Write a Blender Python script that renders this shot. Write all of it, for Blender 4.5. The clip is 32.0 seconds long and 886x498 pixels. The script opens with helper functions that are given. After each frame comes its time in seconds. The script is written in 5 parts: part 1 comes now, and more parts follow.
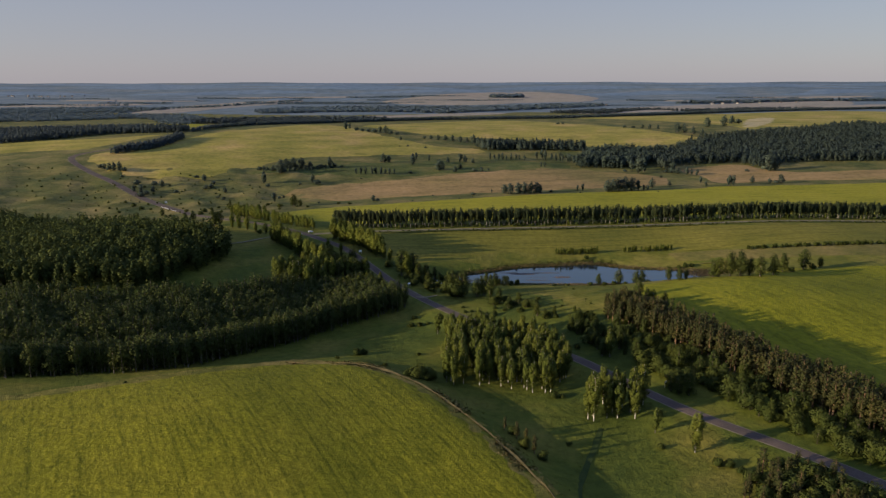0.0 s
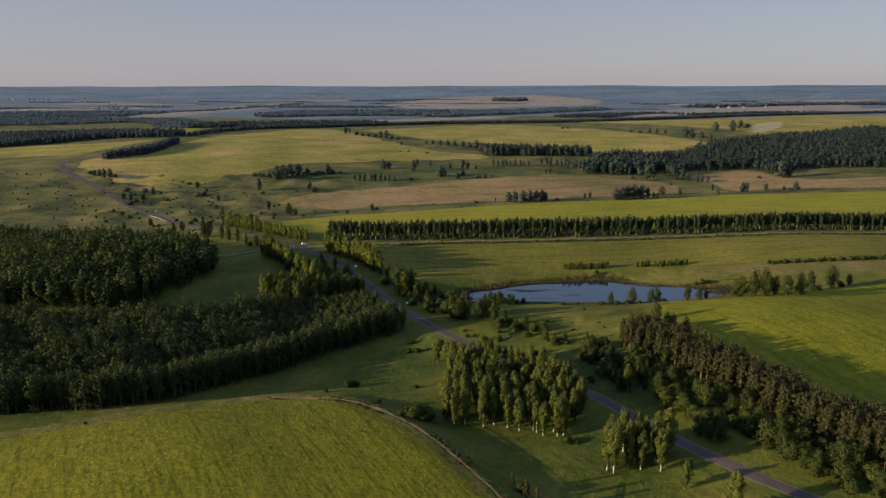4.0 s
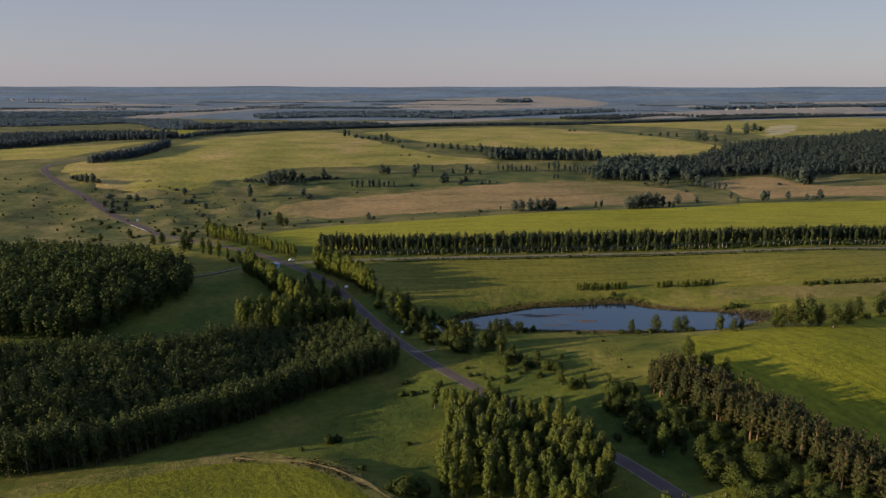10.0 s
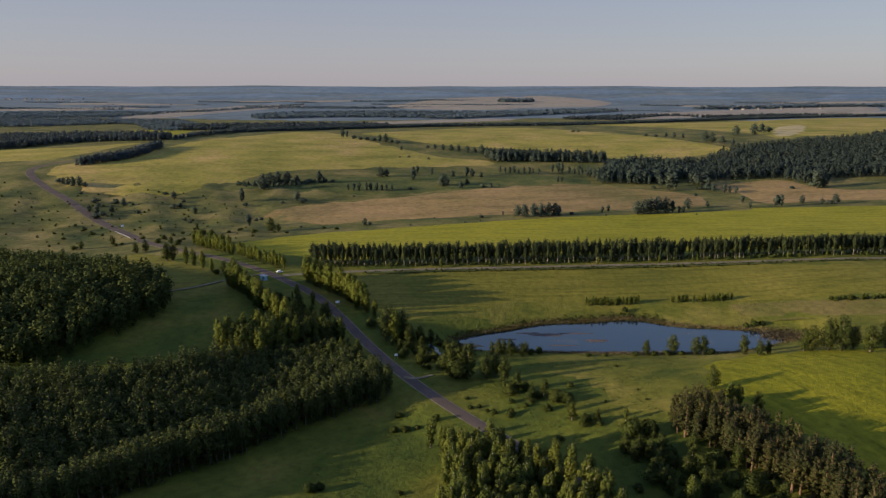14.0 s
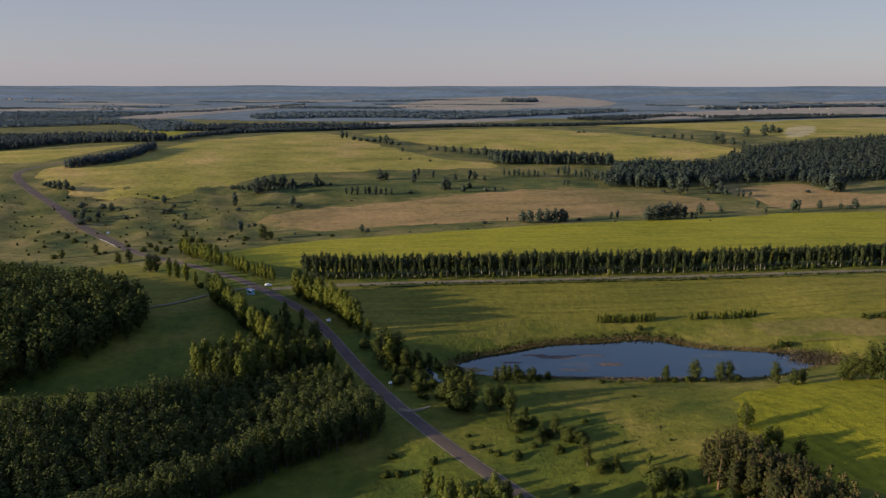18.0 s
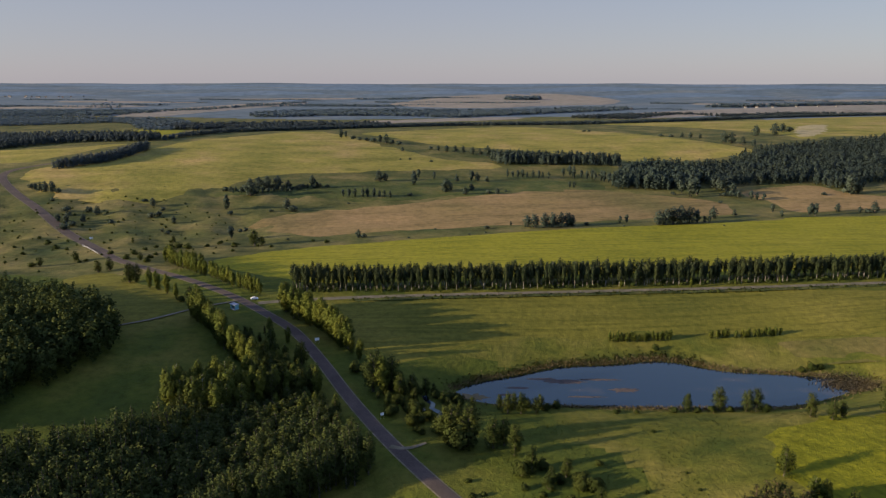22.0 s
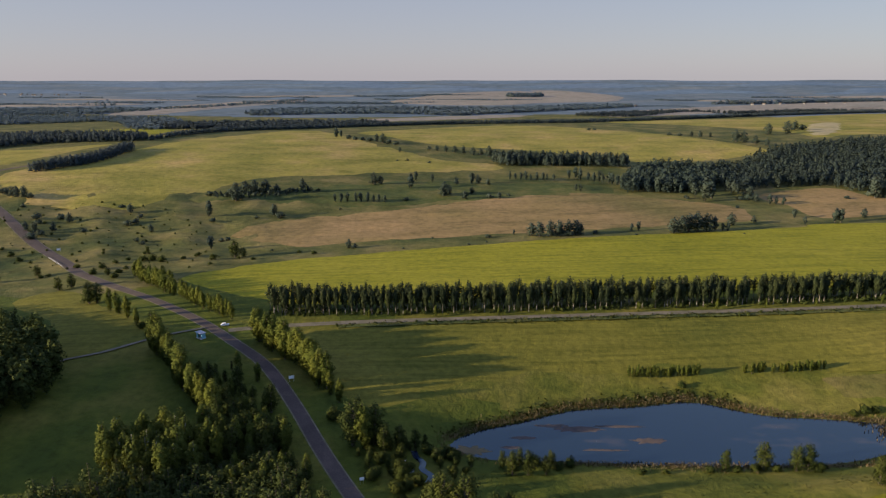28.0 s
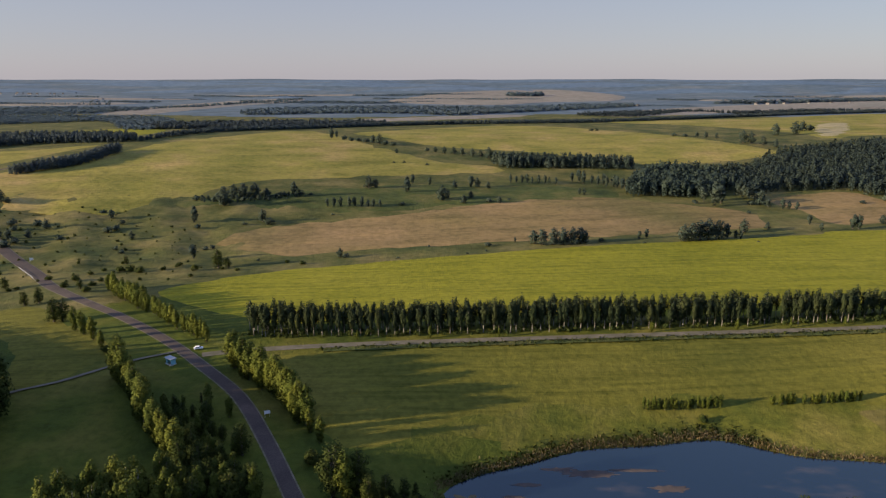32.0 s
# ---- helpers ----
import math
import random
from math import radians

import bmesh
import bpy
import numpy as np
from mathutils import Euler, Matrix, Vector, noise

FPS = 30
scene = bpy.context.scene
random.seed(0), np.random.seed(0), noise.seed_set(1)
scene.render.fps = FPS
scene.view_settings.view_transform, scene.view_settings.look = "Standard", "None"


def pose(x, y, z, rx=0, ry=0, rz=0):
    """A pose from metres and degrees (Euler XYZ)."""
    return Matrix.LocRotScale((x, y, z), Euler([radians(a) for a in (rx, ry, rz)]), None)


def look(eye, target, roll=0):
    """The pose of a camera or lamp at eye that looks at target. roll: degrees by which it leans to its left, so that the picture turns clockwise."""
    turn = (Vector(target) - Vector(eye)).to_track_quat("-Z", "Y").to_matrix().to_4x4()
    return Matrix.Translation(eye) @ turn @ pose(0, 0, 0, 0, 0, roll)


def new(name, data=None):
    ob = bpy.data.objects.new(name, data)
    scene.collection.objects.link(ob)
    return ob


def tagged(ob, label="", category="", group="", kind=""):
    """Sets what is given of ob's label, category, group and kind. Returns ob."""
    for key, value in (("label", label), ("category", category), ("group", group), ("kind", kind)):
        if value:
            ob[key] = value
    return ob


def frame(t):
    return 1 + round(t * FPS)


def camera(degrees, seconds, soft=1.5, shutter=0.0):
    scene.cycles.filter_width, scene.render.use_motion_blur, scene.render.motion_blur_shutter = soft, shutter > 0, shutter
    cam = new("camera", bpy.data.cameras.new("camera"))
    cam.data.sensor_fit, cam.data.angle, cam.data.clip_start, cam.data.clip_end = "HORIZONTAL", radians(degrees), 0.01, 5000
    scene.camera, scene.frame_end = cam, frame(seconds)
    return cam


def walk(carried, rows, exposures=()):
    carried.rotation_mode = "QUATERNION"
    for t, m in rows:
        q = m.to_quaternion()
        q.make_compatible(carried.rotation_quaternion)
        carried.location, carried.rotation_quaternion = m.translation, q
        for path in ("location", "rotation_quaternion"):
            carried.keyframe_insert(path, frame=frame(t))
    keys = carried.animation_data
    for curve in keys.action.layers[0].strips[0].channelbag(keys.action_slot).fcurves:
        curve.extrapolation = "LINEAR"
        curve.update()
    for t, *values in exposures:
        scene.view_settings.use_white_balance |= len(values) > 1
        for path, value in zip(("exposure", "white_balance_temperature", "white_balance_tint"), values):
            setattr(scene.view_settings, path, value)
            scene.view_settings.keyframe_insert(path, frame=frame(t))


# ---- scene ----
cam = camera(64.05, 32.0, 1.3)
# seconds, x, y, z, tilt, roll, turn
FLIGHT = [
    (0, 0.00, 0.00, 110.00, 76.518, -0.101, 0.006),
    (1, 0.24, 6.73, 110.09, 76.560, -0.104, 0.075),
    (2, 0.48, 13.44, 110.17, 76.634, -0.103, 0.131),
    (3.5, 0.85, 23.45, 110.28, 76.743, -0.090, 0.200),
    (5.5, 1.39, 36.68, 110.36, 76.823, -0.037, 0.298),
    (7, 1.62, 46.79, 110.37, 76.831, 0.004, 0.361),
    (9, 2.03, 60.21, 110.31, 76.840, 0.035, 0.452),
    (11, 2.58, 73.43, 110.28, 76.827, 0.043, 0.541),
    (13, 3.16, 86.58, 110.32, 76.813, 0.051, 0.585),
    (14.5, 3.53, 96.51, 110.37, 76.786, 0.051, 0.638),
    (16.5, 3.97, 109.66, 110.39, 76.764, 0.051, 0.750),
    (18, 4.41, 119.45, 110.40, 76.773, 0.050, 0.864),
    (20, 5.00, 132.39, 110.44, 76.721, 0.054, 1.013),
    (21, 5.28, 138.84, 110.49, 76.664, 0.058, 1.058),
    (22, 5.60, 145.30, 110.54, 76.586, 0.059, 1.091),
    (23, 5.96, 151.79, 110.58, 76.509, 0.056, 1.128),
    (24, 6.33, 158.28, 110.62, 76.445, 0.050, 1.171),
    (25.5, 6.86, 168.02, 110.64, 76.401, 0.030, 1.225),
    (27.5, 7.39, 181.04, 110.63, 76.349, -0.037, 1.235),
    (29, 7.85, 191.02, 110.61, 76.320, -0.052, 1.223),
    (30, 8.14, 197.70, 110.61, 76.297, -0.046, 1.226),
    (31, 8.43, 204.35, 110.62, 76.281, -0.031, 1.227),
    (32, 8.74, 211.00, 110.62, 76.264, -0.012, 1.219),
]
walk(cam, [(t, pose(x, y, z, tilt, 0, turn) @ pose(0, 0, 0, 0, 0, roll)) for t, x, y, z, tilt, roll, turn in FLIGHT],
     [(0, 1.0), (13, 1.04), (19, 1.08), (25, 1.18), (32, 1.24)])
# ---------------------------------------------------------------- light
SUN_DIR = Vector((-0.925, -0.305, 0.205)).normalized()      # towards the evening sun
world = bpy.data.worlds.new("evening_sky")
scene.world = world
world.use_nodes = True
wn = world.node_tree.nodes
sky = wn.new("ShaderNodeTexSky")
sky.sky_type = 'NISHITA'
sky.sun_disc = False
sky.sun_elevation = math.asin(SUN_DIR.z)
sky.sun_rotation = math.atan2(SUN_DIR.x, SUN_DIR.y)
sky.air_density, sky.dust_density, sky.ozone_density, sky.altitude = 1.0, 0.6, 3.0, 200
# evening haze veil, grey-lilac low down; unseen overhead blue is raised to fill shade
wc = wn.new("ShaderNodeTexCoord")
ws = wn.new("ShaderNodeSeparateXYZ")
wl = world.node_tree.links
wl.new(wc.outputs["Generated"], ws.inputs[0])
veil = wn.new("ShaderNodeValToRGB")
for p in (0.12, 0.25, 0.5):
    veil.color_ramp.elements.new(p)
for e, (p, c) in zip(veil.color_ramp.elements, ((0.0, (3.25, 3.05, 3.55, 1)), (0.12, (2.80, 2.76, 3.42, 1)), (0.25, (2.6, 3.5, 5.0, 1)), (0.5, (2.1, 3.5, 6.2, 1)), (1.0, (4.0, 4.4, 9.8, 1)))):
    e.position, e.color = p, c
wl.new(ws.outputs["Z"], veil.inputs[0])
blend = wn.new("ShaderNodeMix")
blend.data_type = 'RGBA'
blend.inputs[0].default_value = 0.72
wl.new(sky.outputs[0], blend.inputs[6])
wl.new(veil.outputs[0], blend.inputs[7])
wl.new(blend.outputs[2], wn["Background"].inputs[0])
wn["Background"].inputs[1].default_value = 0.064
sun = new("sun", bpy.data.lights.new("sun", 'SUN'))
sun.data.energy, sun.data.angle, sun.data.color = 5.4, radians(0.6), (1.0, 0.79, 0.54)
sun.matrix_world = look(SUN_DIR * 900, (0, 0, 0))

# ---------------------------------------------------------------- materials


def ramp(nt, fac, stops):
    r = nt.nodes.new("ShaderNodeValToRGB")
    while len(r.color_ramp.elements) < len(stops):
        r.color_ramp.elements.new(0.5)
    for e, (p, c) in zip(r.color_ramp.elements, stops):
        e.position, e.color = p, (*c, 1)
    nt.links.new(fac, r.inputs[0])
    return r.outputs[0]


def node(nt, kind, **inputs):
    n = nt.nodes.new(kind)
    for k, v in inputs.items():
        n.inputs[k.replace("_", " ")].default_value = v
    return n


def base_material(name, rough=0.9, spec=0.2):
    m = bpy.data.materials.new(name)
    m.use_nodes = True
    b = m.node_tree.nodes["Principled BSDF"]
    b.inputs["Roughness"].default_value = rough
    b.inputs["Specular IOR Level"].default_value = spec
    return m, m.node_tree, b


def noise_at(nt, scale, detail=4.0, stretch=(1, 1, 1), turn=0.0, rough=0.55):
    """Noise in world metres, scale in cycles per metre, stretched and turned."""
    g = nt.nodes.new("ShaderNodeNewGeometry")
    mp = nt.nodes.new("ShaderNodeMapping")
    mp.vector_type = 'TEXTURE'
    mp.inputs["Scale"].default_value = stretch
    mp.inputs["Rotation"].default_value = (0, 0, radians(turn))
    nt.links.new(g.outputs["Position"], mp.inputs[0])
    n = node(nt, "ShaderNodeTexNoise", Scale=scale, Detail=detail, Roughness=rough)
    nt.links.new(mp.outputs[0], n.inputs["Vector"])
    return n.outputs["Fac"]


def mixed(nt, a, b, fac, mode='MIX'):
    m = nt.nodes.new("ShaderNodeMix")
    m.data_type, m.blend_type = 'RGBA', mode
    for sock, v in ((m.inputs[0], fac), (m.inputs[6], a), (m.inputs[7], b)):
        if hasattr(v, "is_linked"):
            nt.links.new(v, sock)
        else:
            sock.default_value = v if isinstance(v, float) else (*v, 1)
    return m.outputs[2]


def bumped(nt, bsdf, height, dist, strength=0.6):
    b = nt.nodes.new("ShaderNodeBump")
    b.inputs["Strength"].default_value, b.inputs["Distance"].default_value = strength, dist
    nt.links.new(height, b.inputs["Height"])
    nt.links.new(b.outputs[0], bsdf.inputs["Normal"])


def grass_material(name, low, mid, high, patch=0.012, fine=0.35, row=None, relief=0.5, far=False, tram=None):
    """Grass or crop: large patches, small tufts and, where row is given (turn, stretch), drilled rows."""
    m, nt, b = base_material(name, 0.95, 0.08)
    big = noise_at(nt, patch, 5)
    col = ramp(nt, big, ((0.30, low), (0.5, mid), (0.70, high)))
    small = noise_at(nt, fine, 6, rough=0.7)
    col = mixed(nt, col, ramp(nt, small, ((0.30, (0.55, 0.58, 0.5)), (0.55, (1, 1, 1)), (0.75, (1.25, 1.2, 1.1)))), 0.85, 'MULTIPLY')
    h = small
    if row:
        lines = noise_at(nt, row[2] if len(row) > 2 else 0.22, 5, (1, row[1], 1), row[0], 0.6)
        col = mixed(nt, col, ramp(nt, lines, ((0.33, (0.62, 0.66, 0.55)), (0.5, (1, 1, 1)), (0.68, (1.18, 1.15, 1.05)))), 0.8, 'MULTIPLY')
    if tram:
        thin = noise_at(nt, 1.1, 3, (1, 7.0, 1), tram[0], 0.6)
        col = mixed(nt, col, ramp(nt, thin, ((0.30, (0.55, 0.6, 0.5)), (0.5, (1, 1, 1)), (0.7, (1.15, 1.12, 1.0)))), 0.8, 'MULTIPLY')
        g = nt.nodes.new("ShaderNodeNewGeometry")
        mp = nt.nodes.new("ShaderNodeMapping")
        mp.vector_type = 'TEXTURE'
        mp.inputs["Rotation"].default_value = (0, 0, radians(tram[0]))
        nt.links.new(g.outputs["Position"], mp.inputs[0])
        w = node(nt, "ShaderNodeTexWave", Scale=2 * math.pi / 20 / tram[1], Distortion=4.5, Detail=4.0, Detail_Scale=0.22)
        nt.links.new(mp.outputs[0], w.inputs["Vector"])
        col = mixed(nt, col, ramp(nt, w.outputs["Fac"], ((0.978, (1, 1, 1)), (0.996, (0.45, 0.52, 0.40)))), 0.42, 'MULTIPLY')
    nt.links.new(col, b.inputs["Base Color"])
    if not far:
        bumped(nt, b, h, relief, 0.9)
    return m


M_MEADOW = grass_material("meadow_grass", (0.034, 0.052, 0.009), (0.068, 0.081, 0.011), (0.118, 0.106, 0.020), 0.030, 0.30, relief=0.7)
M_ROUGH = grass_material("rough_meadow_grass", (0.050, 0.066, 0.010), (0.095, 0.097, 0.014), (0.150, 0.130, 0.027), 0.045, 0.28, relief=0.6)
M_VALLEY = grass_material("valley_pasture", (0.042, 0.056, 0.017), (0.090, 0.089, 0.026), (0.160, 0.130, 0.048), 0.030, 0.22, (-80, 2.5, 0.06), relief=0.8)
# dark rough grass; over the dell its tone also stands in for shade
M_DELL = grass_material("dark_grass_and_shade", (0.040, 0.056, 0.017), (0.066, 0.078, 0.021), (0.120, 0.106, 0.034), 0.04, 0.25, (-80, 2.5, 0.06), relief=0.8)
# far forest: blue haze painted into the base colour
M_HAZEWOOD = grass_material("haze_tinted_forest", (0.092, 0.134, 0.168), (0.104, 0.146, 0.180), (0.122, 0.160, 0.188), 0.006, 0.03, far=True)
M_CROP = grass_material("green_crop", (0.106, 0.110, 0.008), (0.135, 0.132, 0.009), (0.165, 0.150, 0.013), 0.02, 0.55, (28, 16.0, 0.9), relief=0.9, tram=(28, 11.0))
M_VERGE = grass_material("rough_verge", (0.070, 0.078, 0.014), (0.118, 0.108, 0.022), (0.180, 0.140, 0.042), 0.08, 0.45, (28, 5.0, 0.3), relief=0.9)
M_CROP_FAR = grass_material("green_crop_far", (0.162, 0.158, 0.012), (0.192, 0.181, 0.014), (0.221, 0.201, 0.019), 0.012, 0.30, (-84, 14.0, 0.30), relief=0.5)
M_FIELD = grass_material("green_field", (0.088, 0.089, 0.014), (0.113, 0.106, 0.016), (0.140, 0.124, 0.022), 0.016, 0.35, (-84, 26.0, 0.45), relief=0.35)
M_CROP_EDGE = grass_material("green_crop_slope", (0.106, 0.112, 0.007), (0.136, 0.136, 0.008), (0.168, 0.158, 0.012), 0.02, 0.40, (20, 7.0, 0.35), relief=0.6)
M_HILL = grass_material("hill_pasture", (0.146, 0.140, 0.025), (0.216, 0.185, 0.040), (0.290, 0.210, 0.073), 0.018, 0.20, (-74, 3.0, 0.05), relief=0.8)
M_BROWN = grass_material("fallow_field", (0.122, 0.104, 0.034), (0.196, 0.138, 0.055), (0.240, 0.160, 0.070), 0.010, 0.20, (-78, 5.0, 0.08), relief=0.5)
M_STRIP = grass_material("dry_grass", (0.080, 0.082, 0.018), (0.112, 0.098, 0.025), (0.148, 0.116, 0.038), 0.04, 0.30)
# far land: haze painted in as a blue-grey base colour
M_HAZELAND = grass_material("haze_tinted_land", (0.076, 0.106, 0.124), (0.094, 0.124, 0.136), (0.132, 0.148, 0.140), 0.005, 0.02, far=True)
# tan greyed in the base colour to stand in for haze
M_HAZETAN = grass_material("haze_tinted_stubble", (0.165, 0.155, 0.122), (0.220, 0.190, 0.142), (0.185, 0.178, 0.135), 0.006, 0.03, far=True)
M_SAND = grass_material("sandy_slope", (0.25, 0.215, 0.10), (0.32, 0.265, 0.135), (0.24, 0.205, 0.075), 0.02, 0.10, far=True)


def asphalt():
    m, nt, b = base_material("asphalt", 0.95, 0.12)
    n = noise_at(nt, 0.12, 5)
    col = ramp(nt, n, ((0.3, (0.058, 0.046, 0.036)), (0.55, (0.076, 0.059, 0.046)), (0.75, (0.104, 0.078, 0.060))))
    f = noise_at(nt, 2.5, 4)
    col = mixed(nt, col, ramp(nt, f, ((0.35, (0.8, 0.8, 0.8)), (0.65, (1.15, 1.15, 1.15)))), 1.0, 'MULTIPLY')
    nt.links.new(col, b.inputs["Base Color"])
    return m


def earth(name, a, c, scale=0.3):
    m, nt, b = base_material(name, 0.95, 0.1)
    n = noise_at(nt, scale, 6, rough=0.65)
    nt.links.new(ramp(nt, n, ((0.3, a), (0.7, c))), b.inputs["Base Color"])
    bumped(nt, b, n, 0.3)
    return m


def foliage(name, dark, light, spread=0.5):
    """Leaves: tone varies from clump to clump and from tree to tree."""
    m, nt, b = base_material(name, 0.8, 0.06)
    g = nt.nodes.new("ShaderNodeNewGeometry")
    o = nt.nodes.new("ShaderNodeObjectInfo")
    col = ramp(nt, g.outputs["Random Per Island"], ((0.0, dark), (1.0, light)))
    tone = ramp(nt, o.outputs["Random"], ((0.0, (0.75, 0.85, 0.8)), (0.5, (1, 1, 1)), (1.0, (1.2, 1.1, 0.95))))
    col = mixed(nt, col, tone, spread, 'MULTIPLY')
    patch = noise_at(nt, 0.09, 2)
    col = mixed(nt, col, ramp(nt, patch, ((0.35, (0.75, 0.82, 0.85)), (0.65, (1.25, 1.15, 0.95)))), 0.8, 'MULTIPLY')
    nt.links.new(col, b.inputs["Base Color"])
    t = nt.nodes.new("ShaderNodeBsdfTranslucent")
    nt.links.new(col, t.inputs[0])
    mx = nt.nodes.new("ShaderNodeMixShader")
    mx.inputs[0].default_value = 0.14
    out = nt.nodes["Material Output"]
    nt.links.new(b.outputs[0], mx.inputs[1])
    nt.links.new(t.outputs[0], mx.inputs[2])
    nt.links.new(mx.outputs[0], out.inputs[0])
    return m


M_ASPHALT = asphalt()
M_REED = foliage("dry_reeds", (0.105, 0.088, 0.044), (0.190, 0.145, 0.078), 0.0)
M_DRYTUFT = foliage("dry_tufts", (0.110, 0.100, 0.032), (0.200, 0.160, 0.068), 0.0)
M_SEDGE = foliage("sedge_blades", (0.054, 0.066, 0.013), (0.090, 0.094, 0.021), 0.0)
M_GRAVEL = earth("gravel_shoulder", (0.080, 0.080, 0.032), (0.190, 0.160, 0.105), 0.35)
M_LANE = earth("gravel_lane", (0.085, 0.080, 0.045), (0.170, 0.145, 0.100), 0.18)
M_OCHRE = earth("ochre_earth", (0.068, 0.060, 0.020), (0.185, 0.134, 0.050), 0.5)
# trodden grass with the shade of the rut put into its colour
M_RUT = earth("trodden_shaded_grass", (0.016, 0.030, 0.006), (0.034, 0.046, 0.010), 0.4)
M_WEED = earth("pond_weed", (0.060, 0.050, 0.043), (0.100, 0.077, 0.060), 0.5)
M_BIRCH = foliage("birch_leaves", (0.044, 0.058, 0.011), (0.076, 0.088, 0.018))
M_POPLAR = foliage("poplar_leaves", (0.050, 0.066, 0.012), (0.084, 0.098, 0.019))
M_BELTLEAF = foliage("belt_leaves", (0.024, 0.035, 0.017), (0.037, 0.047, 0.021))
M_FOREST = foliage("forest_leaves", (0.029, 0.041, 0.012), (0.054, 0.066, 0.018))
M_PINE = foliage("pine_needles", (0.024, 0.035, 0.012), (0.052, 0.047, 0.019))
M_BUSH = foliage("bush_leaves", (0.025, 0.036, 0.009), (0.041, 0.052, 0.013))
# leaves by distance: growing haze is painted in as bluer, lighter colour
M_HAZETREE = foliage("haze_blue_leaves", (0.100, 0.140, 0.160), (0.110, 0.150, 0.170), 0.2)
M_HAZECREST = foliage("haze_tinted_crest_leaves", (0.046, 0.063, 0.068), (0.058, 0.075, 0.078), 0.3)
M_HAZELEAF = foliage("haze_tinted_leaves", (0.032, 0.048, 0.042), (0.046, 0.062, 0.052), 0.3)


def bark(name, a, c, scale):
    m, nt, b = base_material(name, 0.85, 0.2)
    n = noise_at(nt, scale, 4, (1, 1, 2.5))
    nt.links.new(ramp(nt, n, ((0.42, a), (0.55, c))), b.inputs["Base Color"])
    return m


M_BARK = bark("birch_bark", (0.09, 0.08, 0.07), (0.40, 0.38, 0.34), 2.0)
M_BELTBARK = bark("belt_bark", (0.07, 0.06, 0.05), (0.20, 0.185, 0.16), 2.0)
M_PINEBARK = bark("pine_bark", (0.05, 0.036, 0.024), (0.105, 0.064, 0.038), 1.5)
M_DARKBARK = bark("grey_bark", (0.045, 0.038, 0.030), (0.095, 0.082, 0.068), 1.5)


def water():
    m, nt, b = base_material("pond_water", 0.04, 0.5)
    n = noise_at(nt, 0.05, 4, (2.2, 1, 1))
    # brownish patches paint both weed and reflected clouds into the water
    weed = ramp(nt, n, ((0.60, (0.006, 0.011, 0.020)), (0.69, (0.050, 0.040, 0.034))))
    nt.links.new(weed, b.inputs["Base Color"])
    r = ramp(nt, n, ((0.60, (0.04, 0.04, 0.04)), (0.68, (0.35, 0.35, 0.35))))
    nt.links.new(r, b.inputs["Roughness"])
    b.inputs["IOR"].default_value = 1.55
    bumped(nt, b, noise_at(nt, 0.9, 3), 0.03, 0.15)
    return m


M_WATER = water()

# ---------------------------------------------------------------- lie of the land
WATER = 1.5


def smooth(t):
    t = np.clip(t, 0, 1)
    return t * t * (3 - 2 * t)


# rises and hollows: x, y, radius, height
NEAR_RISES = [(-150, 60, 48, 27.4), (0, 60, 48, 10.9), (150, 60, 48, 10.0), (-180, 180, 48, 6.3), (-60, 180, 48, 12.0), (40, 190, 48, -0.6), (140, 220, 48, 9.7), (-120, 270, 48, -4.6), (-30, 275, 48, -5.5), (60, 310, 48, 4.3), (150, 320, 48, 9.5), (-180, 370, 48, 7.4), (-60, 370, 48, -2.1), (60, 385, 48, -9.3), (150, 395, 48, -7.4), (142, 238, 30, -7.0)]
FAR_RISES = [(-120, 480, 75, 7.0), (40, 480, 75, 5.4), (220, 470, 75, 5.2), (-300, 560, 120, -9.1), (-100, 620, 120, -7.7), (80, 660, 120, 1.2), (300, 700, 120, -0.6), (-380, 760, 190, 9.9), (-150, 800, 190, 5.1), (60, 850, 190, -4.0), (350, 900, 190, -1.7), (-150, 1050, 190, 1.2), (-400, 1020, 190, 3.5), (150, 1100, 190, -0.1), (550, 1100, 190, -1.2)]


def land(x, y):
    z = 8 + 26 * smooth((y - 650) / 550) + 54 * smooth((y - 2700) / 2200)
    for cx, cy, r, h in NEAR_RISES + FAR_RISES:
        z = z + h * np.exp(-((x - cx) ** 2 + (y - cy) ** 2) / (2 * r * r))
    # hummocks in the rough valley pasture
    v = smooth((-95 - x) / 60) * smooth((y - 555) / 40) * smooth((790 - y) / 50)
    z = z + 0.9 * v * (np.sin(x / 5.5 + 1.4 * np.sin(y / 9)) * np.sin(y / 11 + 0.7 * np.sin(x / 17)) + 0.8 * np.sin(x / 9.5 + y / 21 + 2))
    # low wooded ridges towards the horizon
    far = smooth((y - 2300) / 700)
    return z + far * (2.2 * np.sin(x / 330 + y / 410) + 1.6 * np.sin(x / 190 - y / 270 + 1) + 1.0 * np.sin(x / 95 + 2))


def spline(pts, closed=False, step=8.0):
    """A smooth line through the corners, cut into pieces of about step metres."""
    p = np.array(pts, float)
    n = len(p)
    out = []
    for i in range(n if closed else n - 1):
        a, b = p[i], p[(i + 1) % n]
        a0 = p[(i - 1) % n] if closed or i else a - (b - a)
        b1 = p[(i + 2) % n] if closed or i < n - 2 else b + (b - a)
        k = max(2, int(np.hypot(*(b - a)[:2]) / step))
        for t in np.arange(k) / k:
            out.append(0.5 * (2 * a + (b - a0) * t + (2 * a0 - 5 * a + 4 * b - b1) * t ** 2 + (3 * a - a0 - 3 * b + b1) * t ** 3))
    if not closed:
        out.append(p[-1])
    return np.array(out)


